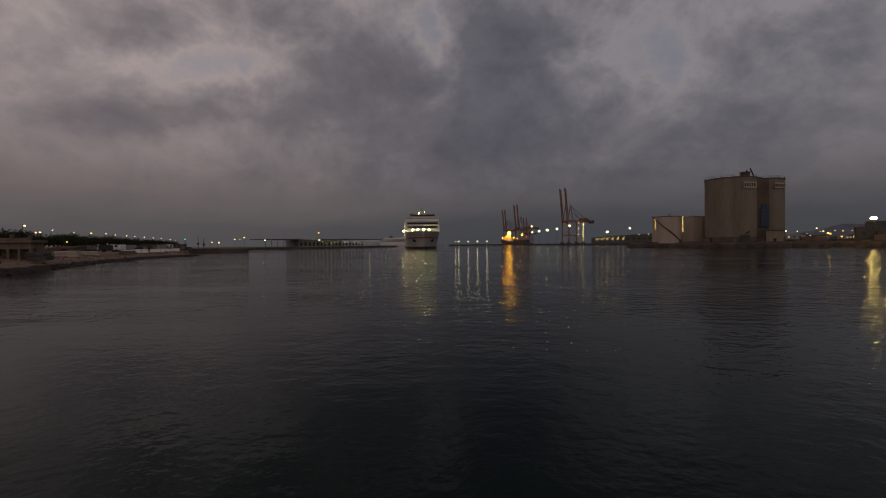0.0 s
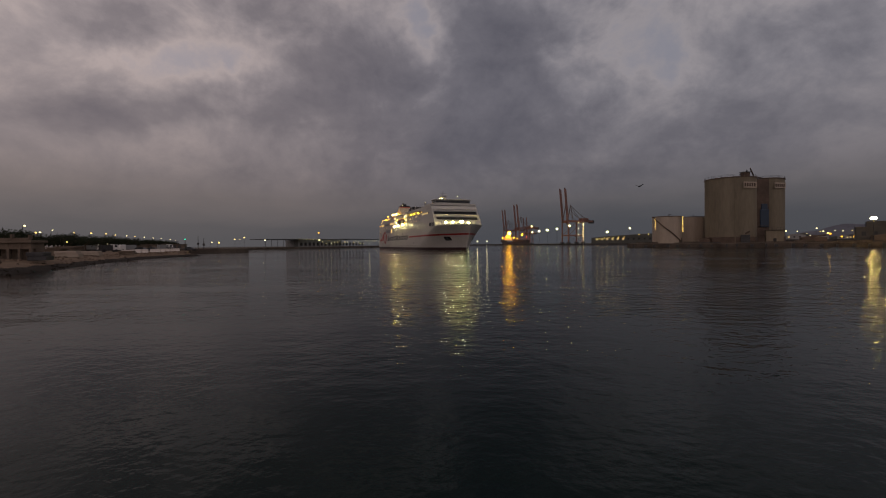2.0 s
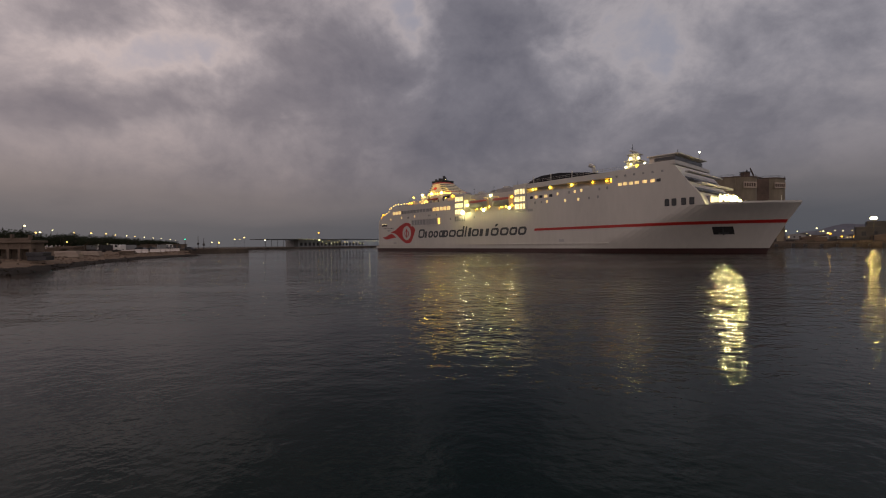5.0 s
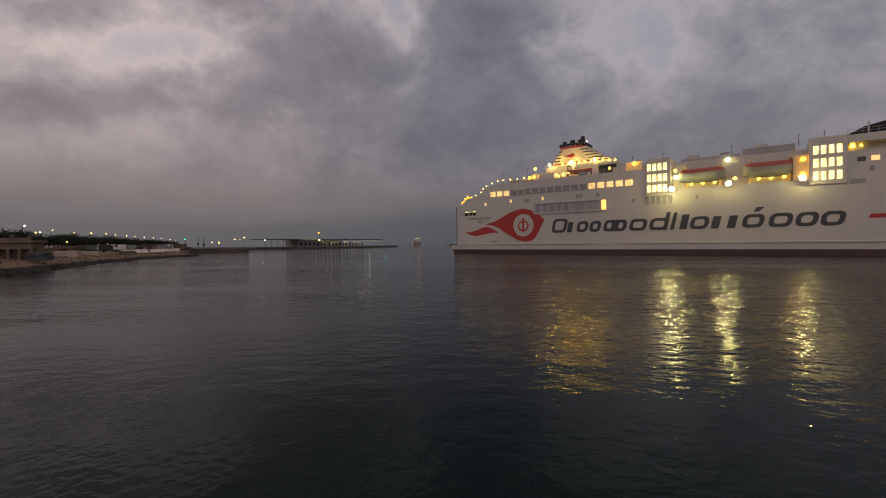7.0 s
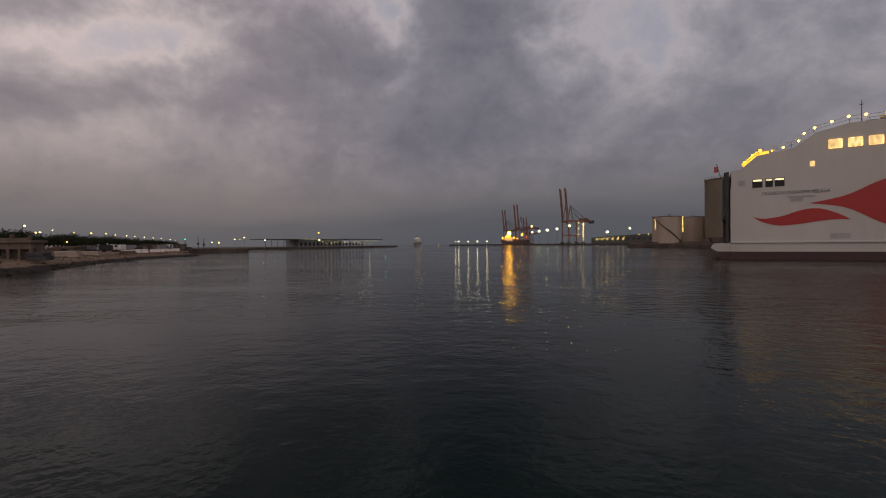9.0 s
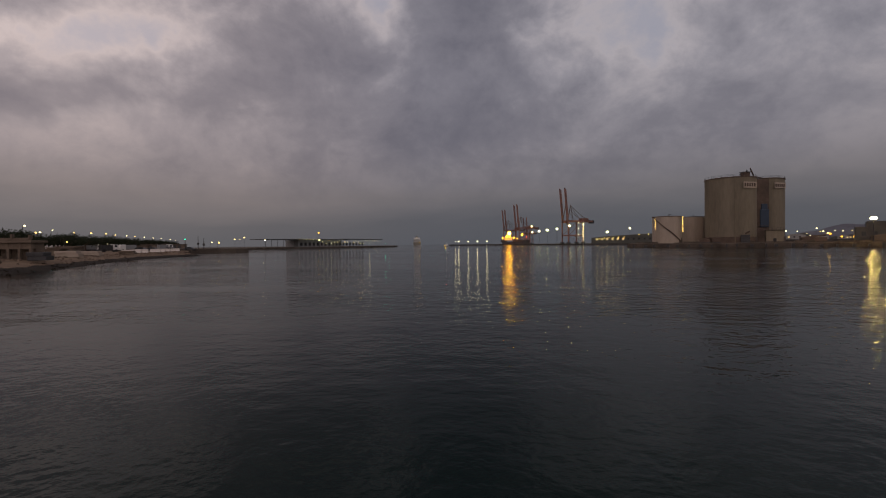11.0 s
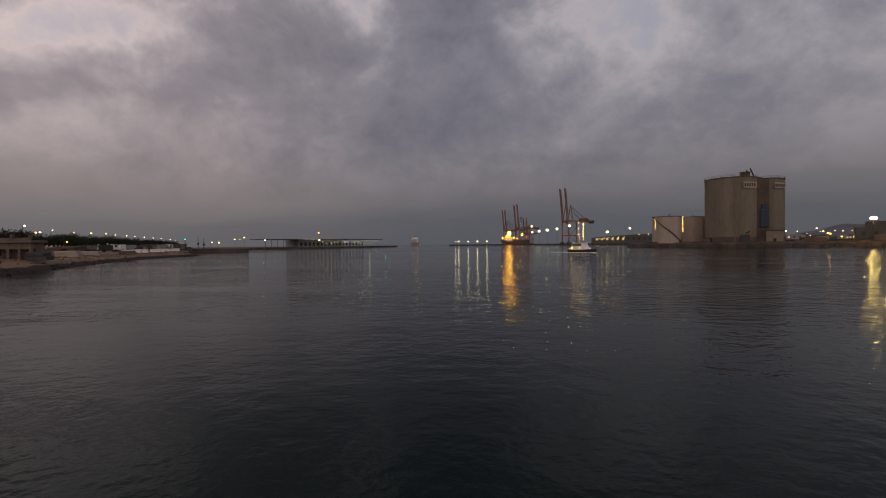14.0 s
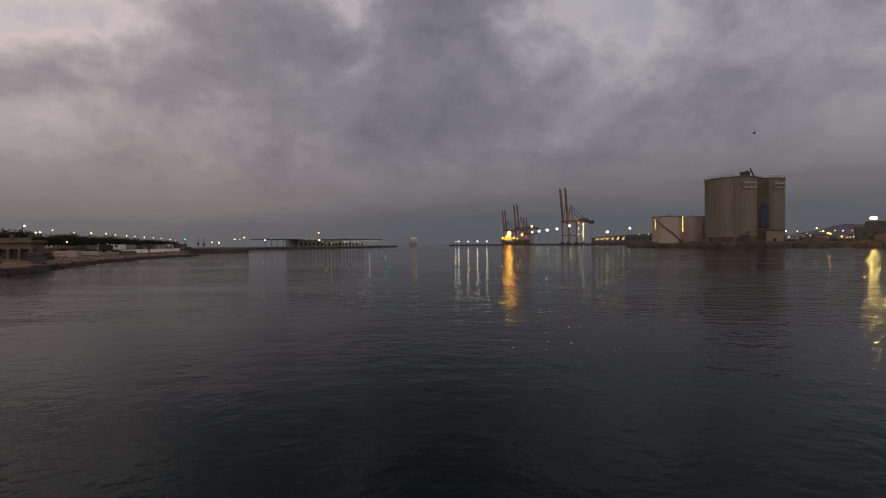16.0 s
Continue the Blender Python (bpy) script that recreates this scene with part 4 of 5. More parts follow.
def hull_skin(levels, n=70, x0=-86.0, proud=0.0, x1=None, sides=(-1, 1)):
    bm = bmesh.new()
    for side in sides:
        rows = []
        for z in levels:
            e = hull_end(z) if x1 is None else x1
            rows.append([bm.verts.new((x, side * (half_breadth(x, z) + proud), z)) for x in (x0 + (e - x0) * (1 - (1 - i / n) ** 1.3) for i in range(n + 1))])
        for a, b in zip(rows, rows[1:]):
            for i in range(n):
                f = (a[i], a[i + 1], b[i + 1], b[i])
                bm.faces.new(f if side < 0 else f[::-1])
    return bm


def ferry():
    f = thing("ferry", "large white passenger ferry with red stripe and cream funnel", "ferry")
    W, S = M["ship_white"], -BEAM

    def p(name, bm, mat, label="", parent=None, smooth=False):
        return part(name, bm, mat, parent or f, label, smooth)

    bm = hull_skin([1.3, 2.7, 4.5, 6.5, 8.5, 10.5, 12.5])
    box(bm, -86, -85.7, -13.05, 13.05, 0, 12.5)
    hull = p("hull", bm, W, "white painted steel hull with a flared bow")
    p("boot_topping", hull_skin([-1.5, 0, 0.7, 1.3]), M["boot"], "dark red-brown underwater paint")
    p("bulwark", hull_skin([12.5, 12.95], n=30, x0=66.2), W, "white bow bulwark")
    deck = bmesh.new()
    vs = [(x, half_breadth(x, 12.5) - 0.1) for x in [-85.9 + i * 3.44 for i in range(51)] if x < 86]
    deck.faces.new([deck.verts.new((x, -y, 12.45)) for x, y in vs] + [deck.verts.new((x, y, 12.45)) for x, y in vs[::-1]])
    p("weather_deck", deck, M["ship_shade"], "grey painted deck")
    # fender line
    for a, b in ((-86, -45), (-44.6, -38.8), (-34.5, 39.5)):
        p("rubbing_strake", boxes((a, b, S - 0.22, S + 0.05, 2.72, 3.05), bevel=0.06), W)
    p("rubbing_strake", boxes((-86, 39.5, -S - 0.05, -S + 0.22, 2.72, 3.05), bevel=0.06), W)
    # red stripe round the bow
    bm = bmesh.new()
    for side in (-1, 1):
        n = 60
        lo = [(12 + (hull_end(7.4) - 12) * i / n, 7.35 + 0.3 * i / n) for i in range(n + 1)]
        hi = [(12.3 + (hull_end(8.2) - 12.3) * i / n, 8.15 + 0.3 * i / n) for i in range(n + 1)]
        a = [bm.verts.new((x, side * (half_breadth(x, z) + 0.05), z)) for x, z in lo]
        b = [bm.verts.new((x, side * (half_breadth(x, z) + 0.05), z)) for x, z in hi]
        for i in range(n):
            q = (a[i], a[i + 1], b[i + 1], b[i])
            bm.faces.new(q if side < 0 else q[::-1])
    p("stripe", bm, M["red"], "red painted stripe", hull)

    # superstructure
    bm = bmesh.new()
    prism(bm, [(-85.9, 12.5), (65.6, 12.5), (64.4, 15.2), (-85.9, 15.2)], S, -S)
    p("main_deckhouse", bm, W)
    bm = bmesh.new()
    prism(bm, [(-85.5, 15.2), (-28.2, 15.2), (-28.2, 21.3), (-70.5, 21.3), (-74.6, 20.3), (-77.4, 18.2), (-82, 17.5), (-84.3, 15.6)], S, -S)
    p("stern_deckhouse", bm, W, "stepped white stern house")
    for x0, x1, z in ((-28.2, -22.5, 23.3), (3.1, 9.0, 24.0)):
        p("stair_tower", boxes((x0, x1, S - 0.25, -S, 14.4, z), bevel=0.12), W, "white stair tower with glazed side")
    p("boat_deckhouse", boxes((-22.5, 3.1, -9.6, 9.6, 15.2, 22.5), bevel=0.08), W)
    for row in ((-21, -9, -8.9, 8.9, 22.5, 23.3), (-8.5, 1, -9.3, 9.3, 22.5, 24.1)):
        p("roof_house", boxes(row, bevel=0.1), M["ship_shade"], "grey house on the boat deck roof")
    bm = bmesh.new()
    prism(bm, [(9, 15.2), (64.4, 15.2), (61.6, 18.6), (60.2, 20.6), (9, 20.6)], S, -S)
    p("forward_deckhouse", bm, W)
    p("forward_gallery", boxes((9, 40.5, -10.6, 10.6, 20.6, 22.4)), W)
    bm = bmesh.new()
    prism(bm, [(40.5, 20.6), (60.2, 20.6), (58.2, 23.6), (56, 24.2), (40.5, 24.2)], S, -S)
    prism(bm, [(9, 22.3), (40.5, 22.3), (40.5, 24.1), (9, 23.8)], S, -S)
    p("sun_deck_side", bm, W)
    bm = bmesh.new()
    prism(bm, [(9.2, 24.0), (36, 24.3), (32, 25.0), (22, 26.1), (15, 26.0), (11.5, 25.2)], S + 0.4, -S - 0.4)
    p("canopy", bm, M["canvas"], "dark sloping deck canopy")
    for x in (12, 19, 27):
        p("canopy_post", tubes(((x, S + 0.1, 23.7), (x, S + 0.1, 26.1), 0.14)), W)
    # front windows and bridge
    for z0, z1, yy in ((19.0, 20.5, 12.2), (16.0, 17.4, 11.6)):
        bm = bmesh.new()
        fx = lambda z: 64.4 - (z - 15.2) * 0.80
        prism(bm, [(fx(z0) - 0.4, z0), (fx(z0) + 0.12, z0), (fx(z1) + 0.12, z1), (fx(z1) - 0.4, z1)], -yy, yy)
        band = p("window_band", bm, M["glass"], "dark band of forward windows")
        for i in range(23):
            y = -yy + (i + 0.5) * 2 * yy / 23
            bm = bmesh.new()
            prism(bm, [(fx(z0) - 0.3, z0), (fx(z0) + 0.17, z0), (fx(z1) + 0.17, z1), (fx(z1) - 0.3, z1)], y - 0.07, y + 0.07)
            p("mullion", bm, M["steel_dark"], parent=band)
    p("front_balcony", boxes((63.3, 64.6, -12.4, 12.4, 17.9, 18.5), (60.5, 61.8, -12.6, 12.6, 21.4, 21.8), bevel=0.08), W)
    p("bridge", boxes((50, 57.0, -9.8, 9.8, 24.1, 27.0), (48, 58.2, -13.0, 13.0, 23.9, 24.9), bevel=0.2), W, "white wheelhouse across the ship")
    p("bridge_window", boxes((51.5, 57.12, -9.92, 9.92, 25.6, 26.6)), M["glass"], "dark wheelhouse windows")
    p("bridge_roof", boxes((49.6, 58.2, -10.4, 10.4, 27.0, 27.35), bevel=0.1), W)
    p("forecastle_house", boxes((63.8, 65.6, -9.5, 9.5, 12.5, 15.1), bevel=0.15), M["ship_shade"])
    p("lamp_rail", tubes(((68.3, -9, 13.5), (68.3, 6, 13.5), 0.06), *[((68.3, y, 12.45), (68.3, y, 14.4), 0.06) for y in (-8.1, -4.3, 0.6, 4.6)]), M["steel_dark"])
    for a, b in (((72, -3, 12.4), (72, -3, 13.6)), ((72, 3, 12.4), (72, 3, 13.6)), ((76, -1.5, 12.9), (76, 1.5, 12.9))):
        p("winch", tubes((a, b, 0.55)), M["steel_dark"])
    p("bow_mast", tubes(((78.5, 0, 12.4), (78.5, 0, 14.6), 0.12, 0.06)), W)
    bm = bmesh.new()
    lo = [bm.verts.new((x, y, 24.1)) for x, y in ((43.2, -2.2), (48.2, -2.2), (48.2, 2.2), (43.2, 2.2))]
    hi = [bm.verts.new((x, y, 30.4)) for x, y in ((44.4, -1.3), (46.8, -1.3), (46.8, 1.3), (44.4, 1.3))]
    for k in range(4):
        bm.faces.new((lo[k], lo[(k + 1) % 4], hi[(k + 1) % 4], hi[k]))
    bm.faces.new(hi)
    bmesh.ops.bevel(bm, geom=bm.edges[:], offset=0.15, segments=2, affect="EDGES")
    mast = p("mast", bm, W, "lit white signal mast tower")
    p("mast_platform", boxes((43.4, 48.4, -2.6, 2.6, 28.3, 28.5), (43.9, 47.6, -2.0, 2.0, 30.4, 30.6), bevel=0.04), W, "", mast)
    p("radar_bar", boxes((45.2, 45.7, -2.4, 2.4, 31.4, 31.75), (45.35, 45.55, -0.1, 0.1, 30.5, 31.4), bevel=0.04), W, "", mast)
    p("mast_pole", tubes(((45, 0, 30.5), (45, 0, 34.0), 0.1, 0.06), ((45, -1.4, 32.6), (45, 1.4, 32.6), 0.06)), M["steel_dark"], "", mast)
    mast.location.x = -4.5
    p("radar_dome", tubes(((50, -4, 27), (50, -4, 28.2), 0.2), ((54, 6, 27), (54, 6, 28.6), 0.08), ((57, -8, 27), (57, -8, 28.4), 0.1)), M["steel_dark"])
    p("vent_scoop", tubes(((31.8, -8, 24.8), (31.8, -8, 27.2), 0.5), ((31.8, -8, 27.2), (30.2, -8, 28.0), 0.6)), W)

    # funnel
    p("funnel_house", boxes((-57, -36.5, -8, 8, 21.3, 25.3), (-36.5, -29, -9, 9, 21.3, 23.2), (-60, -53, -11.5, 11.5, 21.3, 23.4), bevel=0.1), W)
    bm = bmesh.new()
    sec = [(25.3, -57.8, -36.8, 5.8), (26.2, -57.6, -37.6, 5.7), (28.5, -56.3, -42.2, 5.0), (31.8, -54.4, -47.0, 3.9)]
    rings = []
    for z, a, b, w in sec:
        ring = []
        for i in range(32):
            t = 2 * math.pi * i / 32
            cx, cy = math.cos(t), math.sin(t)
            k = max(abs(cx), abs(cy)) ** 0.6
            ring.append(bm.verts.new(((a + b) / 2 + (b - a) / 2 * cx / k, w * cy / k, z)))
        rings.append(ring)
    for a, b in zip(rings, rings[1:]):
        for i in range(32):
            bm.faces.new((a[i], a[(i + 1) % 32], b[(i + 1) % 32], b[i]))
    bm.faces.new(rings[-1])
    fun = p("funnel", bm, M["funnel"], "cream raked funnel lit by deck lamps")
    def section(z):
        for (z0, a0, b0, w0), (z1, a1, b1, w1) in zip(sec, sec[1:]):
            if z <= z1:
                k = (z - z0) / (z1 - z0)
                return a0 + (a1 - a0) * k, b0 + (b1 - b0) * k, w0 + (w1 - w0) * k

    def sleeve(z0, z1, grow, lo, hi):
        """A strip round the funnel between two heights, over part of the turn."""
        bm = bmesh.new()
        rows = []
        for z in (z0, z1):
            a, b, w = section(z)
            row = []
            for i in range(lo, hi + 1):
                t = 2 * math.pi * i / 32
                cx, cy = math.cos(t), math.sin(t)
                k = max(abs(cx), abs(cy)) ** 0.6
                row.append(bm.verts.new(((a + b) / 2 + ((b - a) / 2 + grow) * cx / k, (w + grow) * cy / k, z)))
            rows.append(row)
        for i in range(hi - lo):
            bm.faces.new((rows[0][i], rows[0][i + 1], rows[1][i + 1], rows[1][i]))
        return bm
    for z0, z1 in ((31.1, 31.75), (26.35, 26.7)):
        p("band", sleeve(z0, z1, 0.06, 0, 32), M["red"], "red funnel band", fun)
    for i in range(4):
        z = 27.3 + i * 0.95
        for lo, hi in ((11, 21), (-6, 6)):
            p("louvre", sleeve(z, z + 0.36, 0.08, lo, hi), M["ink"], "dark louvre slit", fun)
    bm = bmesh.new()
    prism(bm, [(-52.4, 28.7), (-51.0, 28.95), (-49.9, 29.4), (-49.2, 28.8), (-49.9, 28.2), (-51.0, 28.35)], -5.2, -4.6)
    p("emblem", bm, M["red"], "plain red emblem", fun)
    p("funnel_cap", boxes((-54.6, -47.0, -3.6, 3.6, 31.75, 32.7), bevel=0.2), M["black"], "black funnel top", fun)
    for i, (x, h) in enumerate(((-53.6, 33.7), (-52.2, 34.1), (-51, 33.9), (-49.6, 34.3), (-48, 34.6))):
        p("exhaust_pipe", tubes(((x, -1.5 + (i % 2) * 2.2, 32.4), (x - 0.2, -1.5 + (i % 2) * 2.2, h), 0.62)), M["black"], "", fun)

    # glazing
    def pane_mesh(w, h, mat):
        me = mesh_of(boxes((-w / 2, w / 2, -0.05, 0.05, -h / 2, h / 2), bevel=min(w, h) * 0.12), "pane", mat)
        return me
    cache = {}

    def pane(x, z, w, h, mat, y=S, name="window"):
        k = (round(w, 2), round(h, 2), mat)
        if k not in cache:
            cache[k] = pane_mesh(w, h, M[mat])
        o = new(name, cache[k])
        o.parent, o.location = f, (x, y - 0.03, z)
        return o
    random.seed(8)
    for x0 in (-27.9, 3.6):
        for c in range(4):
            for r in range(3):
                pane(x0 + 0.6 + c * 1.2, 16.2 + r * 2.6, 0.8, 1.7, "pane_bright", S - 0.25)
    for i in range(18):
        x = -72.2 + i * 2.36
        pane(x, 18.25, 1.7, 1.45, "pane_warm" if i < 3 or i > 12 else "cabin_glass")
    for i in range(5):
        pane(-27.8 + i * 1.3, 13.4, 0.95, 2.1, "cabin_glass")
    for i in range(5):
        pane(11 + i * 2.0, 18.9, 1.2, 0.9, "pane_warm" if i % 2 else "glass")
    for x, z, lit in ((12.5, 17.0, 0), (15.2, 17.0, 0), (17.4, 17.0, 1), (24.4, 16.8, 1), (29.3, 16.8, 1), (33, 16.9, 0), (36, 17, 0), (-55.7, 15.9, 1), (-66, 15.8, 1), (-61, 15.6, 0), (-60.2, 15.6, 0), (-45.5, 15.8, 0), (-44.5, 15.8, 0), (-40, 15.8, 0), (-31, 13.6, 0), (-17, 13.5, 0), (-75, 15.4, 1), (21.6, 19.2, 1), (28, 19.4, 1), (30.4, 19.5, 1), (26, 19.3, 0), (36.5, 19.3, 0), (39, 19.4, 0)):
        pane(x, z, 0.6, 0.85, "pane_warm" if lit else "cabin_glass", name="porthole")
    for x, lit in ((43, 1), (44.6, 1), (46.3, 1), (48, 1), (50.2, 1), (52.4, 1), (54, 0)):
        pane(x, 20.0, 1.1, 0.8, "pane_warm" if lit else "glass")
    for i in range(6):
        pane(42 + i * 2.6, 22.4, 0.6, 0.6, "cabin_glass", name="porthole")
    for x in (56.2, 58, 60.4, 62.4):
        pane(x, 13.7, 1.2, 1.9, "glass")
    for x, w, z in ((10.5, 2.2, 14.6), (23, 2.0, 3.9), (-71.6, 2.4, 3.8), (-84.4, 1.0, 13.0), (-77, 1.6, 9.9)):
        p("shell_door", boxes((x - w / 2, x + w / 2, S - 0.04, S + 0.1, z - 0.45, z + 0.45), bevel=0.02), M["ship_shade"], "grey recessed shell door")
    for x, w in ((-82.2, 1.4), (-80.6, 1.0), (-79.2, 1.3)):
        # dark plate on the hull side in place of the shaded opening
        fr = p("mooring_opening", boxes((x - w / 2, x + w / 2, S - 0.05, S + 0.1, 12.1, 13.5)), M["dark"], "dark plate for the shade in a mooring opening, with a light")
        p("strip_light", boxes((x - w / 2 + 0.1, x + w / 2 - 0.1, S - 0.09, S - 0.05, 13.15, 13.4)), M["pane_bright"], "", fr)
    for side in (-1, 1):
        bm = bmesh.new()
        q = [[bm.verts.new((x, side * (half_breadth(x, z) + 0.05), z)) for x in (65.6, 67, 68.4, 69.8)] for z in (4.9, 5.9, 6.9)]
        for a, b in zip(q, q[1:]):
            for k in range(3):
                bm.faces.new((a[k], a[k + 1], b[k + 1], b[k]))
        # the recess's shade is this dark patch on the hull skin
        an = p("anchor_pocket", bm, M["dark"], "dark patch for the shade in the anchor recess")
        bm = bmesh.new()
        tube(bm, (67.7, side * (half_breadth(67.7, 6.6) + 0.1), 6.6), (67.7, side * (half_breadth(67.7, 4.8) + 0.25), 4.8), 0.18)
        tube(bm, (66.7, side * (half_breadth(66.7, 5) + 0.25), 5.2), (68.7, side * (half_breadth(68.7, 5) + 0.25), 5.2), 0.16)
        p("anchor", bm, M["steel_dark"], "", an)

    # long gallery opening in the side
    g = p("gallery_frame", boxes((-58.4, -37.9, S - 0.3, S + 0.1, 11.45, 11.75), (-58.4, -37.9, S - 0.3, S + 0.1, 14.3, 14.5), (-58.4, -58.1, S - 0.3, S + 0.1, 11.75, 14.3)), W, "white frame of the side gallery")
    # the end panel itself glows, standing for the lamplight on it
    p("gallery_end_glow", boxes((-38.9, -37.9, S - 0.3, S + 0.1, 11.75, 14.3)), lamp_material("gallery_glow", (1.0, 0.6, 0.12), 1.6), "gallery end panel, its amber lamplight made by its own glow", g)
    for i in range(9):
        x = -57.9 + i * 2.1
        p("gallery_panel", boxes((x, x + 1.95, S - 0.05, S + 0.1, 11.8, 14.25), bevel=0.03), M["ship_shade"], "", g)
        if i < 5:
            p("gallery_window", boxes((x + 0.2, x + 1.3, S - 0.1, S - 0.05, 12.1, 14.0)), M["boat_grey"], "", g)

    # markings on the hull: plain shapes, not lettered
    def plate(name, pts, mat, label="", parent=hull, d=0.045):
        bm = bmesh.new()
        prism(bm, pts, S - d, S - 0.005)
        return p(name, bm, mat, label, parent)

    def curve(fn, n):
        return [fn(i / n) for i in range(n + 1)]
    def spline(ps, n=6):
        out = []
        q = [ps[0], *ps, ps[-1]]
        for a, b, c, d in zip(q, q[1:], q[2:], q[3:]):
            for i in range(n):
                t = i / n
                out.append(tuple(0.5 * (2 * b[k] + (c[k] - a[k]) * t + (2 * a[k] - 5 * b[k] + 4 * c[k] - d[k]) * t * t + (3 * b[k] - a[k] - 3 * c[k] + d[k]) * t ** 3) for k in (0, 1)))
        return out + [ps[-1]]
    up = spline([(-82.9, 7.2), (-81.3, 6.8), (-78.8, 7.2), (-76.2, 8.1), (-74.1, 8.2), (-72.0, 7.4), (-70.3, 6.3)])
    lo = spline([(-70.3, 6.3), (-72.1, 6.4), (-74.1, 6.2), (-76.6, 5.8), (-79.2, 5.6), (-81.4, 6.2), (-82.9, 7.2)])
    plate("leaf_mark", up + lo[1:-1], M["red"], "red leaf-shaped mark")
    up = spline([(-75.4, 9.1), (-71, 10.1), (-67, 12.1), (-63, 13.2), (-60, 12.9), (-57, 11.3), (-55.2, 9.8)])
    lo = spline([(-55.2, 9.8), (-56.6, 7.2), (-58.2, 4.6), (-60, 3.7), (-63, 3.8), (-67, 5.8), (-71, 8.2), (-75.4, 9.1)])
    plate("emblem", up + lo[1:-1], M["red"], "red pointed oval mark with a white disc")
    disc = lambda r0, r1, cx=-61.9, cz=8.4: [(cx + r0 * math.cos(2 * math.pi * i / 40), cz + r1 * math.sin(2 * math.pi * i / 40)) for i in range(40)]
    plate("disc", disc(3.3, 3.3), W, "white disc", d=0.08)
    plate("disc_ring", disc(1.75, 1.6, cz=8.2), M["red"], d=0.11)
    plate("disc_centre", disc(1.3, 1.15, cz=8.2), W, d=0.14)
    plate("disc_bar", [(-62.2, 6.3), (-61.6, 6.3), (-61.6, 10.5), (-62.2, 10.5)], M["red"], d=0.17)
    ink, sl = M["ink"], 0.22
    # each mark: start, end, height, open middle
    marks = [(-53.2, -48.9, 3.9, 3), (-48.6, -46.6, 2.9, 0), (-46.0, -42.9, 2.95, 1), (-42.5, -39.5, 2.9, 1), (-38.8, -33.0, 2.95, 2), (-32.3, -28.2, 2.95, 1), (-27.6, -23.4, 4.3, 1), (-22.9, -21.7, 4.2, 0), (-21.1, -18.9, 3.6, 0), (-18.7, -14.9, 2.95, 1), (-14.3, -12.0, 2.9, 0), (-11.2, -8.9, 2.9, 0), (-8.5, -4.6, 2.95, 1), (-3.8, 0.2, 2.95, 1), (0.7, 4.3, 2.95, 1), (4.7, 8.4, 2.95, 1)]
    for a, b, h, hole in marks:
        z0, mid, rr = 5.95 + 0.02 * (a + 53) * 0.1, (a + b) / 2, 0.8

        def ring(x0, x1, y0, y1, r):
            r = min(r, (x1 - x0) / 2 - 0.01, (y1 - y0) / 2 - 0.01)
            out = []
            for cx, cz, s0 in ((x1 - r, y0 + r, -90), (x1 - r, y1 - r, 0), (x0 + r, y1 - r, 90), (x0 + r, y0 + r, 180)):
                for k in range(5):
                    t = radians(s0 + k * 22.5)
                    x, z = cx + r * math.cos(t), cz + r * math.sin(t)
                    out.append((x + sl * (z - z0), z))
            return out
        hole, xh = (1, h) if hole == 3 else (hole, min(h, 2.95))
        if hole == 0:
            w = (b - a) * 0.7
            plate("mark", ring(mid - w / 2 if h > 3.5 else a, mid + w / 2 if h > 3.5 else a + w, z0, z0 + h * 0.98, 0.25), ink, "plain dark grey mark")
        else:
            plate("mark", ring(a, b, z0, z0 + xh, 1.1), ink, "plain dark grey mark")
            for k in range(hole):
                c0 = a + (b - a) * k / hole
                c1 = a + (b - a) * (k + 1) / hole
                plate("mark_gap", ring(c0 + 0.9, c1 - 0.9, z0 + 0.72, z0 + xh - 0.72, 0.5), W, d=0.075)
            if h > 4:
                plate("mark", ring(b - 0.95, b, z0, z0 + h, 0.25), ink, d=0.06)
    plate("mark", [(-6.2, 9.5), (-5.2, 9.5), (-4.2, 10.5), (-5.6, 10.5)], ink)
    txt = bpy.data.curves.new("lettering", "FONT")
    txt.body, txt.size, txt.extrude = "CIUDAD AUTONOMA MELILLA", 0.78, 0.01
    tmp = bpy.data.objects.new("lettering", txt)
    scene.collection.objects.link(tmp)
    me = bpy.data.meshes.new_from_object(tmp.evaluated_get(bpy.context.evaluated_depsgraph_get()))
    bpy.data.objects.remove(tmp)
    me.materials.clear()
    me.materials.append(M["ink"])
    wid = max(v.co.x for v in me.vertices)
    o = new("lettering", me)
    o.parent, o.matrix_basis = f, Matrix.Translation((-81.6, S - 0.03, 10.75)) @ Matrix.Rotation(math.pi / 2, 4, "X") @ Matrix.Diagonal((8.8 / wid, 1, 1, 1))
    tagged(o, "dark raised ship's lettering")
    plate("lettering_bar", [(-78.2, 10.05), (-74.6, 10.05), (-74.6, 10.4), (-78.2, 10.4)], M["ship_shade"])

    # stern: dark plate for the shaded garage opening, with two hanging ramp doors
    st = p("stern_opening", boxes((-86.25, -86.0, -12.3, 12.3, 2.9, 14.3)), M["dark"], "dark plate for the shade in the open garage mouth")
    for y0, y1 in ((-12.0, -5.6), (-4.8, 4.6), (5.4, 12.0)):
        p("ramp_door", boxes((-86.95, -86.3, y0, y1, 7.6, 15.2), (-87.1, -86.9, y0 + 0.6, y1 - 0.6, 8.4, 14.2), bevel=0.08), M["steel_dark"], "raised dark steel ramp door", st)
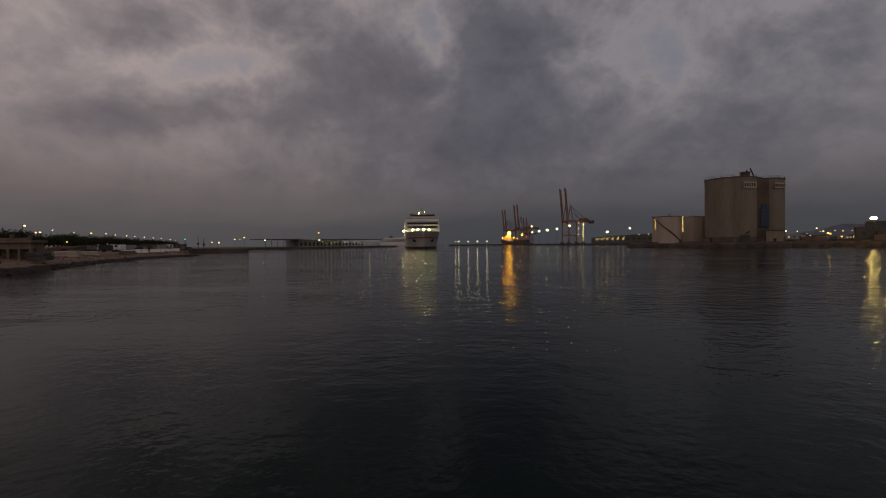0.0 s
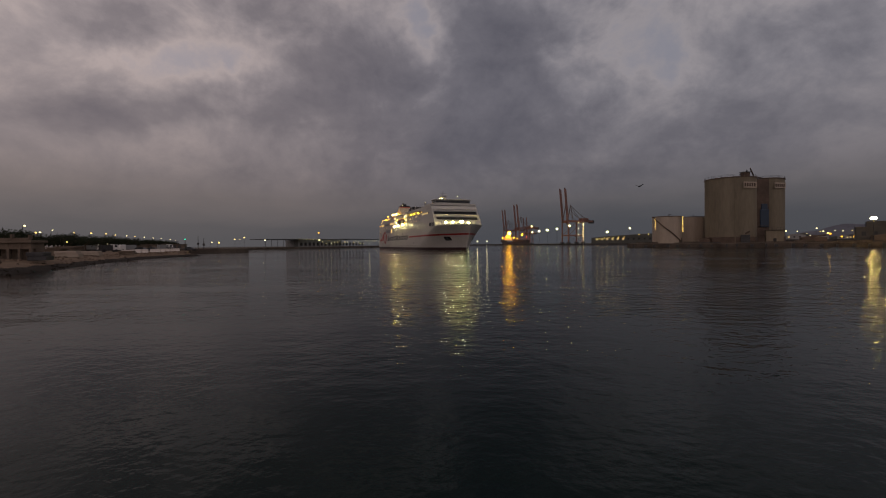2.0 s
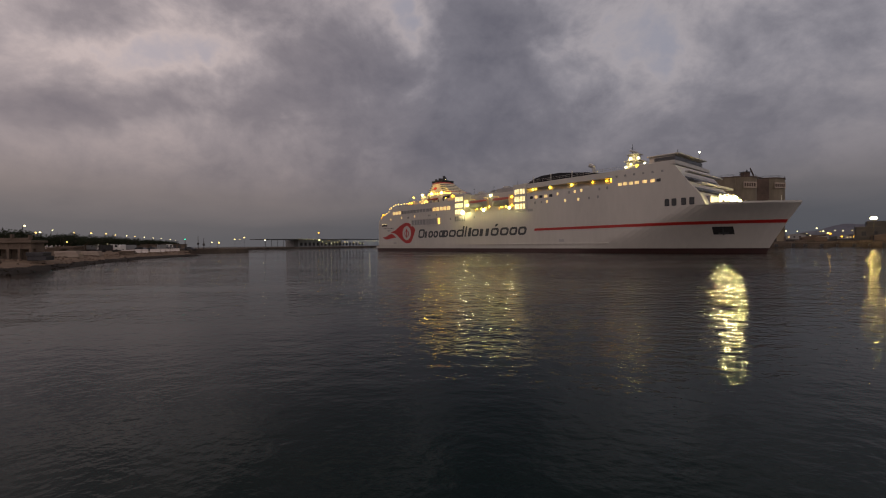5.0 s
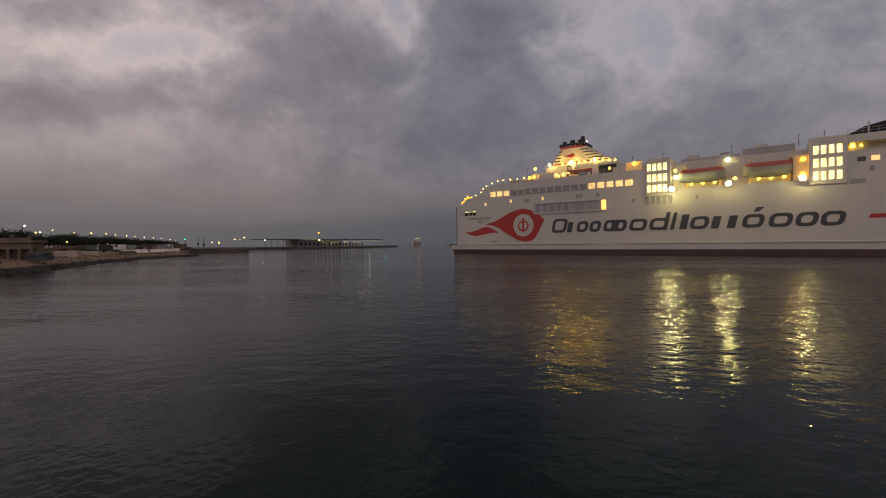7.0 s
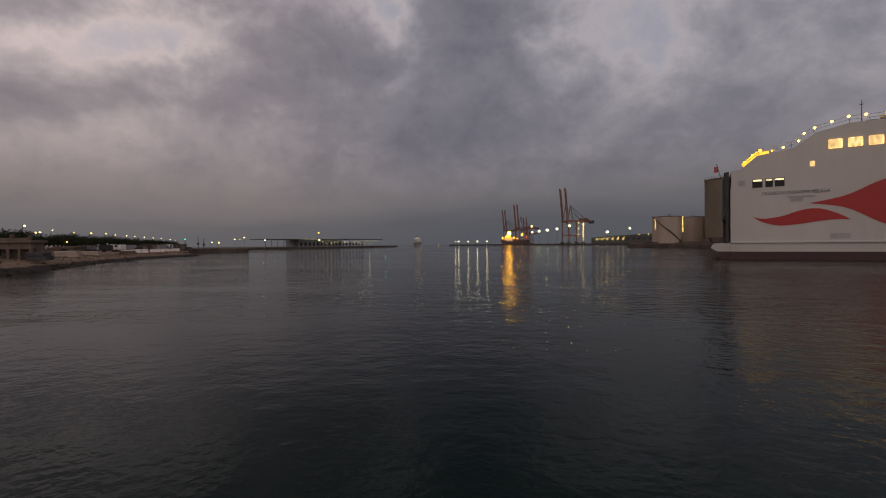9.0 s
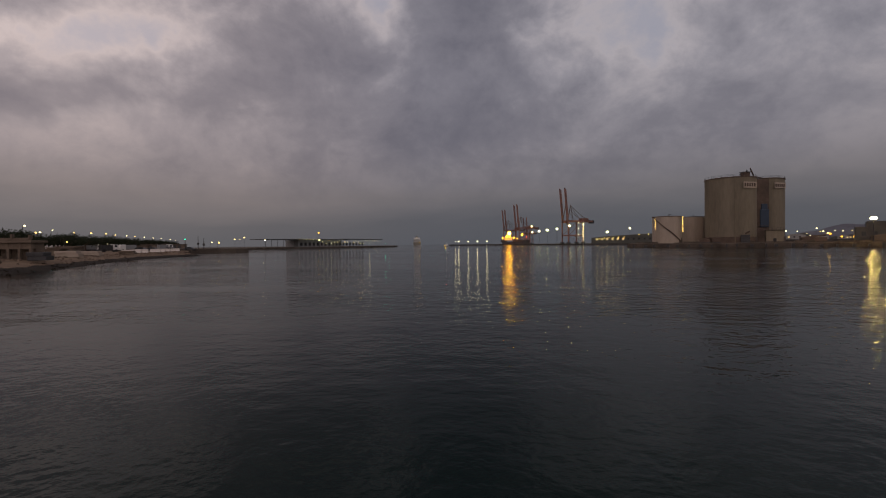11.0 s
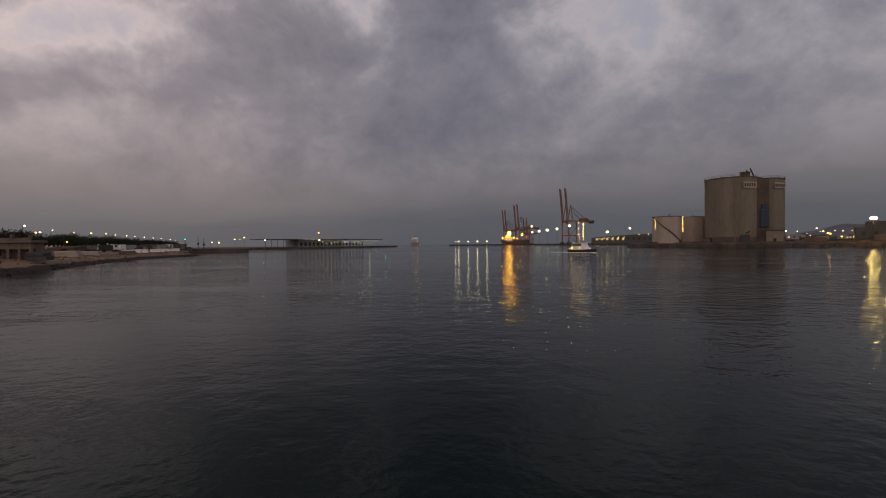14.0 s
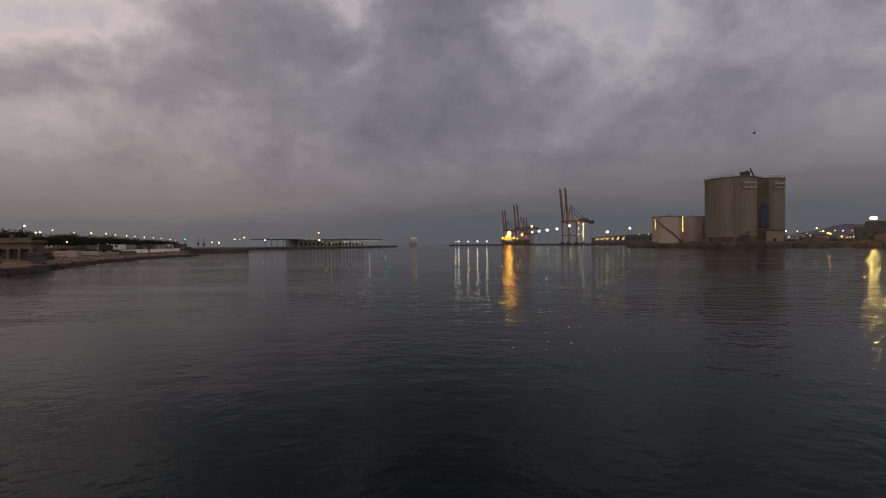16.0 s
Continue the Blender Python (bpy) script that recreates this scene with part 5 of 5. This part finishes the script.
    for y in (-12.2, -5.2, 5.0, 12.2):
        p("stern_post", boxes((-86.7, -86.2, y - 0.3, y + 0.3, 2.7, 15.2), bevel=0.06), M["dark" if abs(y) < 6 else "steel_dark"], "", st)
    plat = bmesh.new()
    prism(plat, [(-88.0, 1.3), (-85.9, 1.3), (-85.9, 2.75), (-88.4, 2.6), (-88.9, 1.9)], -12.9, 12.9)
    plat = p("stern_platform", plat, W, "white stern platform above the water")
    foot = bmesh.new()
    prism(foot, [(-86.9, -1), (-85.9, -1), (-85.9, 1.3), (-88.0, 1.3), (-87.6, 0.3)], -12.8, 12.8)
    p("platform_foot", foot, M["boot"], "dark red-brown paint at the waterline", plat)
    fl = p("flag_staff", tubes(((-87.2, -3, 15), (-88, -3, 18.2), 0.06)), M["steel_dark"])
    p("flag", boxes((-88.4, -87.7, -3.04, -2.98, 16.5, 17.6)), M["boat_red"], "red and yellow flag", fl)

    # this plate glows in place of the lamplight falling on the stern stair
    bm = bmesh.new()
    prism(bm, [(-84.2, 15.75), (-82.2, 17.55), (-80.6, 17.75), (-80.6, 18.15), (-82.4, 18.2), (-84.4, 16.3)], S + 0.2, S + 0.6)
    p("stern_stair_glow", bm, lamp_material("stair_glow", (1.0, 0.52, 0.04), 1.3), "glowing plate for the amber lamplight on the stern stair")
    # lifeboats
    for x0, x1 in ((-20.9, -11.4), (-8.2, 1.3)):
        n, k = 20, 16
        bm, bt = bmesh.new(), bmesh.new()
        for b_, (za, zb, ra) in ((bm, (16.9, 19.1, 1.0)), (bt, (19.05, 20.3, 0.92))):
            rows = []
            for i in range(n + 1):
                t = i / n
                w = 1.75 * ra * (max(0.0, 1 - abs(2 * t - 1) ** 3.2)) ** 0.5 + 0.02
                x = x0 + (x1 - x0) * t
                rows.append([b_.verts.new((x, -11.9 + w * math.cos(math.pi * j / k), (za + (zb - za) * (1 - math.sin(math.pi * j / k)) + (0.5 * abs(2 * t - 1) ** 3) if b_ is bm else za + (zb - za) * math.sin(math.pi * j / k) * min(1, w)))) for j in range(k + 1)])
            for a, b in zip(rows, rows[1:]):
                for j in range(k):
                    b_.faces.new((a[j], a[j + 1], b[j + 1], b[j]))
        lb = p("lifeboat", bm, M["boat_hull"], "grey enclosed lifeboat with orange top", smooth=True)
        p("lifeboat_cover", bt, M["boat_red"], "orange canopy", lb, True)
        for x in (x0 + 1.2, x1 - 1.2):
            p("davit", tubes(((x, -9.7, 15.3), (x, -9.9, 20.9), 0.22), ((x, -9.9, 20.9), (x, -12.4, 20.9), 0.18), ((x, -12, 20.9), (x, -12, 20), 0.06)), M["lamplit_paint"], "", lb)
    p("boat_deck_rail", boxes((-22.5, 3.1, S - 0.02, S + 0.1, 15.2, 15.7)), W)
    p("boat_deck_wall", boxes((0.6, 3.1, -13.0, -9.6, 15.3, 20.8)), M["lamplit_paint"], "cream bulkhead with amber lamplight put into its colour")
    bm = bmesh.new()
    for i in range(14):
        t = i / 13
        w = 1.0 * max(0.05, 1 - abs(2 * t - 1) ** 3)
        ball(bm, (-49.2 + 6.4 * t, -10.3, 22.9 + 0.35 * abs(2 * t - 1) ** 3), 0.42 + 0.5 * w, 0.85, 1)
    p("rescue_boat", bm, M["boat_red"], "orange open rescue boat", smooth=True)
    p("crane_arm", tubes(((-49.6, -9.4, 21.3), (-49.6, -9.4, 25), 0.22), ((-49.6, -9.4, 25), (-47.6, -10.4, 24.2), 0.16), ((-43, -9.4, 21.3), (-43, -9.8, 23.6), 0.2)), M["steel_dark"])
    # the lamps' amber glow on this wall is in its base colour
    p("bulkhead", boxes((-33.4, -29.4, -11.2, -10.8, 21.3, 23.7)), M["lamplit_paint"], "cream bulkhead with the amber glow on it put into its colour")

    # lockers, rafts and aerials on the upper decks
    p("screen", boxes((-41.2, -36.6, -8.6, -8.1, 22.2, 24.3), bevel=0.05), M["dark"], "dark wind screen")
    for x, y, z, w, h in ((-63.5, -9, 21.3, 2.2, 1.3), (-67, -8, 21.3, 1.6, 1.0), (-44.5, -11.6, 21.3, 1.8, 1.1), (-35.2, -11.4, 21.3, 2.2, 1.4), (-27.2, -8, 23.3, 2.6, 1.1), (-24.4, -9, 23.3, 1.4, 0.8), (-18.5, -7.2, 23.3, 2.6, 0.9), (-12, -7, 23.3, 1.8, 0.8), (-5, -7.5, 24.1, 2.4, 0.8), (5.2, -8, 24.0, 2.4, 0.9), (-79, -8, 17.4, 2.0, 1.2)):
        p("locker", boxes((x - w / 2, x + w / 2, y - 0.8, y + 0.8, z, z + h), bevel=0.08), W if w > 1.9 else M["boat_grey"])
    for i in range(5):
        x = -66.8 + i * 1.7
        p("life_raft", tubes(((x, -12.1, 21.85), (x + 1.2, -12.1, 21.85), 0.36), seg=12), W, "white life raft canister")
    for x, y, z, h in ((-69, -12.5, 21.3, 3.4), (-61, -11.8, 23.4, 2.2), (-45, -4, 25.3, 3.0), (-33, -6, 23.2, 3.2), (-26, -4, 23.3, 3.4), (-10.5, -8.6, 23.3, 2.2), (1.6, -9, 23.5, 2.6), (6, -5, 24, 3.0)):
        p("aerial", tubes(((x, y, z), (x, y, z + h), 0.07, 0.04), ((x - 0.3, y, z + h * 0.8), (x + 0.3, y, z + h * 0.8), 0.04)), M["steel_dark"])
    # rails
    def rail(pts, h=1.05, y=S + 0.12):
        bm = bmesh.new()
        for (xa, za), (xb, zb) in zip(pts, pts[1:]):
            k = max(1, int(abs(xb - xa) / 2.2))
            for i in range(k + 1):
                x, z = xa + (xb - xa) * i / k, za + (zb - za) * i / k
                tube(bm, (x, y, z), (x, y, z + h), 0.035, seg=4)
            for q in (0.5, 1.0):
                tube(bm, (xa, y, za + h * q), (xb, y, zb + h * q), 0.035, seg=4)
        p("railing", bm, W)
    rail([(-84.2, 15.7), (-82, 17.5), (-77.6, 18.2), (-74.8, 20.3), (-70.5, 21.3), (-29, 21.3)])
    rail([(-57, 25.3), (-36.8, 25.3)], y=-7.8)
    rail([(9, 23.8), (40, 24.1), (56, 24.2)])

    # lamps of the ship
    def lamp(x, y, z, r, m):
        bm = bmesh.new()
        ball(bm, (x, y, z), r, sub=1 if r < 0.3 else 2)
        p("lamp", bm, M[m], "glowing deck lamp", smooth=True)
    for x, y, z, r in ((68.3, -8.1, 14.3, 0.62), (68.3, -4.3, 14.5, 0.62), (68.3, 0.6, 14.6, 0.9), (68.3, 4.6, 14.2, 0.5)):
        lamp(x, y, z, r * 0.62, "head_flood")
        # plate added behind each bow lamp to block its light from the house front
        p("light_baffle", boxes((67.3, 67.45, y - 1.1, y + 1.1, z - 1.0, z + 0.9), (67.3, 68.4, y - 1.1, y + 1.1, z + 0.9, z + 1.0), bevel=0.04), M["steel_dark"], "dark plate added to keep lamp light off the ship's front")
    for x, z, r in ((-84.0, 16.6, 0.2), (-82.9, 17.7, 0.2), (-81.8, 18.3, 0.34), (-80.2, 18.1, 0.2), (-78.7, 18.5, 0.28), (-76.7, 19.3, 0.26), (-76.0, 20.4, 0.26), (-74.7, 21.1, 0.28), (-72.6, 21.8, 0.28), (-70.6, 22.3, 0.28), (-68.6, 22.3, 0.3), (-66.2, 22.3, 0.28), (-63.8, 22.3, 0.3), (-61.6, 22.3, 0.3), (-51.6, 22.3, 0.34), (-48, 22.4, 0.3)):
        lamp(x, S + 0.1, z, r * 0.8, "dim_amber" if x < -80 else "dim_warm")
    for i in range(10):
        lamp(-51.8 + i * 1.65, -7.9, 25.9 - (0.18 * max(0, i - 6)), 0.3, "lamp_warm")
    for x, y, z, r, m in ((-58.8, -11.2, 24.9, 0.4, "lamp_warm"), (-50.8, -9.8, 22.6, 0.45, "lamp_warm"), (-55.5, -8.6, 26.0, 0.42, "funnel_flood"), (-49.0, -8.6, 26.0, 0.42, "funnel_flood"), (-42.5, -8.2, 26.0, 0.36, "funnel_flood"), (-52.3, -9.8, 22.3, 0.3, "lamp_warm"), (-38, -9.6, 23.0, 0.32, "lamp_warm"), (-36, -9.6, 22.2, 0.3, "lamp_warm"), (-31.2, -11.6, 23.3, 0.42, "lamp_amber"), (-58.6, -12.6, 22.4, 0.36, "lamp_amber"), (-60.0, -12.8, 22.3, 0.3, "lamp_amber"),
                          (-22.0, -14.7, 15.6, 0.5, "boat_flood"), (-21.4, -12.6, 18.6, 0.5, "lamp_white"), (-21.6, -12.6, 20.2, 0.36, "lamp_warm"), (-10.7, -14.5, 15.9, 0.38, "boat_flood"), (-9.6, -12.4, 17.2, 0.34, "lamp_warm"), (2.1, -14.5, 15.9, 0.38, "boat_flood"), (2.2, -13.2, 19.9, 0.36, "lamp_amber"), (2.2, -13.2, 16.9, 0.3, "lamp_amber"), (-11.2, -9.9, 22.0, 0.4, "lamp_white"), (-4.0, -9.0, 22.4, 0.22, "lamp_warm"),
                          (40.9, -2.3, 29.1, 0.36, "lamp_white"), (43.1, -1.6, 29.1, 0.3, "lamp_white"), (39.7, -2.9, 26.6, 0.32, "lamp_white"), (59, 2, 28.8, 0.28, "lamp_white"), (47.2, -11.2, 25.1, 0.4, "lamp_amber")):
        lamp(x, y, z, r, m)
    for x, z in ((-22.0, 15.6), (-10.7, 15.9), (2.1, 15.9)):
        p("lamp_bracket", tubes(((x, S, z - 0.4), (x, -14.6, z), 0.07)), M["steel_dark"])
        # added plate: blocks the flood's light from the hull and catches its glow
        p("light_baffle", boxes((x - 0.6, x + 0.6, -14.2, -14.12, z - 0.55, z + 0.55), (x - 0.6, x + 0.6, -14.7, -14.12, z + 0.55, z + 0.62), bevel=0.03), W, "white plate added to keep lamp light off the hull")
    # two small unseen lamps, added to brighten the mast tower
    lamp(41.8, -3.9, 27.0, 0.2, "mast_fill")
    lamp(45.2, -2.0, 27.2, 0.2, "mast_fill")
    for x in (-18.6, -16.2, -13.8, -5.4, -3.2, -0.9):
        lamp(x, -10.0, 17.0, 0.3, "lamp_warm")
    for x, r in ((9.9, 0.36), (11.2, 0.22), (17.1, 0.36), (25.5, 0.4), (33, 0.22), (39.2, 0.42), (37.6, 0.28)):
        lamp(x, -10.9, 21.9, r, "lamp_warm" if x < 30 else "lamp_amber")
    lamp(-46.8, -2.0, 32.9, 0.14, "lamp_white")
    p("mast_lamp_pole", tubes(((59, 2, 26.6), (59, 2, 28.8), 0.05), ((57.8, 2, 26.8), (59, 2, 26.8), 0.05)), M["steel_dark"])
    return f


ship = ferry()
# ---- the pilot boat and the far vessels ----
def pilot_boat():
    b = thing("pilot_boat", "small dark-hulled pilot boat with a white cabin", "boat")
    bm = bmesh.new()
    n = 24
    rows = []
    for i in range(n + 1):
        t = i / n
        x = -6.2 + 12.8 * t
        w = 1.9 * (1 - max(0.0, (t - 0.5) / 0.5) ** 2.3)
        d = 0.9 + 0.4 * t ** 2
        rows.append([bm.verts.new((x - (0.9 * (1 - z) if t == 1 else 0), s * max(w * (0.72 + 0.28 * z), 0.02), -0.3 + (d + 0.3) * z)) for s, z in ((-1, 1), (-1, 0.5), (-1, 0), (1, 0), (1, 0.5), (1, 1))])
    for a, c in zip(rows, rows[1:]):
        for j in range(6):
            bm.faces.new((a[j], a[(j + 1) % 6], c[(j + 1) % 6], c[j]))
    bm.faces.new(rows[0][::-1])
    bmesh.ops.recalc_face_normals(bm, faces=bm.faces[:])
    part("hull", bm, M["black"], b, "dark hull")
    bm = bmesh.new()
    prism(bm, [(-4.9, 0.9), (2.4, 1.0), (1.7, 1.75), (-4.9, 1.75)], -1.5, 1.5)
    prism(bm, [(-4.6, 1.75), (1.3, 1.75), (0.3, 3.3), (-4.2, 3.3)], -1.35, 1.35)
    cab = part("cabin", bm, M["white_paint"], b, "white wheelhouse")
    part("roof", boxes((-4.5, 0.6, -1.5, 1.5, 3.3, 3.5), bevel=0.07), M["white_paint"], b)
    for x in (-4.0, -2.8, -1.6, -0.5):
        for y in (-1.38, 1.38):
            part("window", boxes((x, x + 0.85, y - 0.02, y + 0.02, 2.3, 3.05)), M["glass"], cab)
    part("mast", tubes(((-2.2, 0, 3.4), (-2.2, 0, 5.6), 0.07), ((-2.2, -0.7, 4.6), (-2.2, 0.7, 4.6), 0.05)), M["white_paint"], b)
    for x, y, z, r, m in ((-2.2, 0, 5.75, 0.13, "dim_white"), (-2.2, 0, 4.85, 0.13, "lamp_red"), (-0.2, -1.62, 1.6, 0.16, "lamp_warm"), (-4.2, -1.62, 1.6, 0.16, "lamp_warm"), (-3.6, -1.2, 3.65, 0.1, "lamp_green")):
        bm = bmesh.new()
        ball(bm, (x, y, z), r, sub=1)
        part("lamp", bm, M[m], b, "glowing deck lamp", smooth=True)
    for s in (-1, 1):
        bm = bmesh.new()
        rows = []
        for k in range(41):
            x = 6.3 - 0.55 * k
            y = 0.2 + 1.75 * min(1, k / 9) ** 0.7 + 0.055 * max(0, k - 9) + 0.12 * math.sin(k * 1.7)
            w = 0.13 + 0.09 * math.sin(k * 2.3) * math.cos(k * 0.9) if k < 40 else 0.02
            z = 0.10 + 0.06 * math.sin(k * 1.1) if k < 14 else 0.05 * (1 - (k - 14) / 28) + 0.01
            rows.append([bm.verts.new((x, s * (y - w), 0.0)), bm.verts.new((x, s * y, z)), bm.verts.new((x, s * (y + w), 0.0))])
        for a, c in zip(rows, rows[1:]):
            for k in (0, 1):
                bm.faces.new((a[k], c[k], c[k + 1], a[k + 1]))
        bmesh.ops.recalc_face_normals(bm, faces=bm.faces[:])
        part("bow_wave", bm, M["white_paint"], b, "thin white foam along the hull")
    part("railing", tubes(*[((-6 + i * 1.2, s * 1.7, 0.9), (-6 + i * 1.2, s * 1.7, 1.5), 0.02) for i in range(2) for s in (-1, 1)], *[((2.6 + i, s * (1.3 - 0.35 * i), 1.0), (2.6 + i, s * (1.3 - 0.35 * i), 1.6), 0.02) for i in range(3) for s in (-1, 1)]), M["steel_dark"], b)
    return b


pilot = pilot_boat()
pilot.scale = (0.9, 0.9, 0.9)


def far_liner():
    s = thing("far_liner", "distant hazy white passenger ship", "ship")
    bm = bmesh.new()
    prism(bm, [(-80, 0), (70, 0), (82, 12), (-82, 12)], -14, 14)
    part("hull", bm, M["white_paint"], s, "pale hull")
    part("superstructure", boxes((-70, 55, -13, 13, 12, 24), (-60, 45, -11, 11, 24, 29), bevel=0.5), M["white_paint"], s)
    for i in range(3):
        part("window_band", boxes((-68, 55.2, -13.1, 13.1, 14 + i * 3.4, 15.6 + i * 3.4)), M["glass"], s)
    part("mast", tubes(((30, 0, 29), (30, 0, 38), 0.8, 0.4)), M["white_paint"], s)
    part("funnel", boxes((-40, -30, -4, 4, 29, 36), bevel=1), M["shed"], s)
    for x, y, z, r, m in ((83, 9, 11, 0.9, "dim_amber"), (60, 9, 16, 0.6, "dim_white"), (48, 0, 30, 0.7, "dim_white"), (56, -8, 23, 0.6, "dim_white"), (56, 4, 20, 0.6, "dim_white")):
        bm = bmesh.new()
        ball(bm, (x, y, z), r, sub=1)
        part("lamp", bm, M[m], s, "glowing lamp")
    return s


liner = far_liner()


def gull():
    b = thing("gull", "dark gull flying over the harbour", "bird")
    bm = bmesh.new()
    ball(bm, (0, 0, 0), 0.11, sub=2)
    bmesh.ops.scale(bm, verts=bm.verts[:], vec=(2.6, 1, 0.9))
    part("body", bm, M["ink"], b, smooth=True)
    for s in (-1, 1):
        bm = bmesh.new()
        prism(bm, [(-0.12, -0.01), (0.14, -0.01), (0.12, 0.02), (-0.1, 0.02)], 0, 0.62)
        bmesh.ops.transform(bm, matrix=Matrix.Diagonal((1, s, 1, 1)) @ Matrix.Rotation(0.35, 4, "X"), verts=bm.verts[:])
        part("wing", bm, M["ink"], b)
    return b


bird, low_bird = gull(), gull()


def motions():
    rows = [(0, -21.8, 411, -84.5), (0.5, -20.9, 375, -81.2), (1, -19.4, 346.3, -77.9), (1.5, -16.4, 319.7, -74.9), (2, -13, 294.5, -70.9), (2.5, -8.3, 271, -66.8), (3, -2.5, 250.2, -62.8), (3.5, 4.8, 229.8, -59.4), (4, 13.6, 209, -56), (5, 33.5, 170, -49), (6.3, 63.3, 126.3, -41), (6.7, 73.3, 112.7, -39.2), (7, 80.8, 103, -37.7), (7.5, 93.8, 87.6, -34.9), (8, 106.5, 72.1, -33.2), (8.5, 118.3, 57, -32.1), (9, 130.2, 43, -31.4), (10, 154, 15, -30.5), (11.3, 185, -20, -30), (13, 215, -50, -30), (16, 235, -70, -30)]
    walk(ship, [(t, pose(x, y, 0, 0, 0, a)) for t, x, y, a in rows])
    rows = [(0, 8, 1250, -90), (7, -4, 1000, -88), (9, -8, 880, -86), (11.3, 6, 500, -76), (12.5, 13, 298, -66), (13, 24, 236, -64), (13.5, 36.6, 185, -63), (14, 44.6, 140, -66), (14.5, 53.4, 115, -62), (14.9, 58, 80, -42), (15.1, 66.8, 71.5, -35), (15.4, 85, 60, -30), (16, 124, 40, -28)]
    walk(pilot, [(t, pose(x, y, 0, 0, 0, a)) for t, x, y, a in rows])
    walk(liner, [(t, pose(x, y, 0, 0, 0, a)) for t, x, y, a in ((0, -170, 1650, -40), (3, -135, 1660, -60), (6.3, -104, 1700, -82), (9, -101, 1740, -86), (16, -112, 1700, -87))])
    walk(bird, [(t, pose(x, y, z, 0, 0, a)) for t, x, y, z, a in ((0, 170, 60, 24, 190), (1.0, 72, 60, 17, 190), (1.5, 24.5, 60, 14.5, 190), (3.5, 62, 70, 1.6, 10), (6, 120, 60, 20, 10), (12, 110, 70, 34, 170), (16, 63.5, 90, 25, 170))])
    walk(low_bird, [(t, pose(x, y, z, 0, 0, a)) for t, x, y, z, a in ((0, 60, 500, 30, 240), (2.8, 10, 300, 20, 240), (3, -22.5, 40, 6.4, 200), (3.2, -32.5, 38, 9.5, 165), (3.6, -70, 30, 16, 170), (8, -160, -60, 40, 200), (16, -300, -200, 60, 200))])
    walk(dome, [(0, pose(300, 380, 0)), (8, pose(-20, -20, 0)), (16, pose(-340, -420, 0))])


motions()
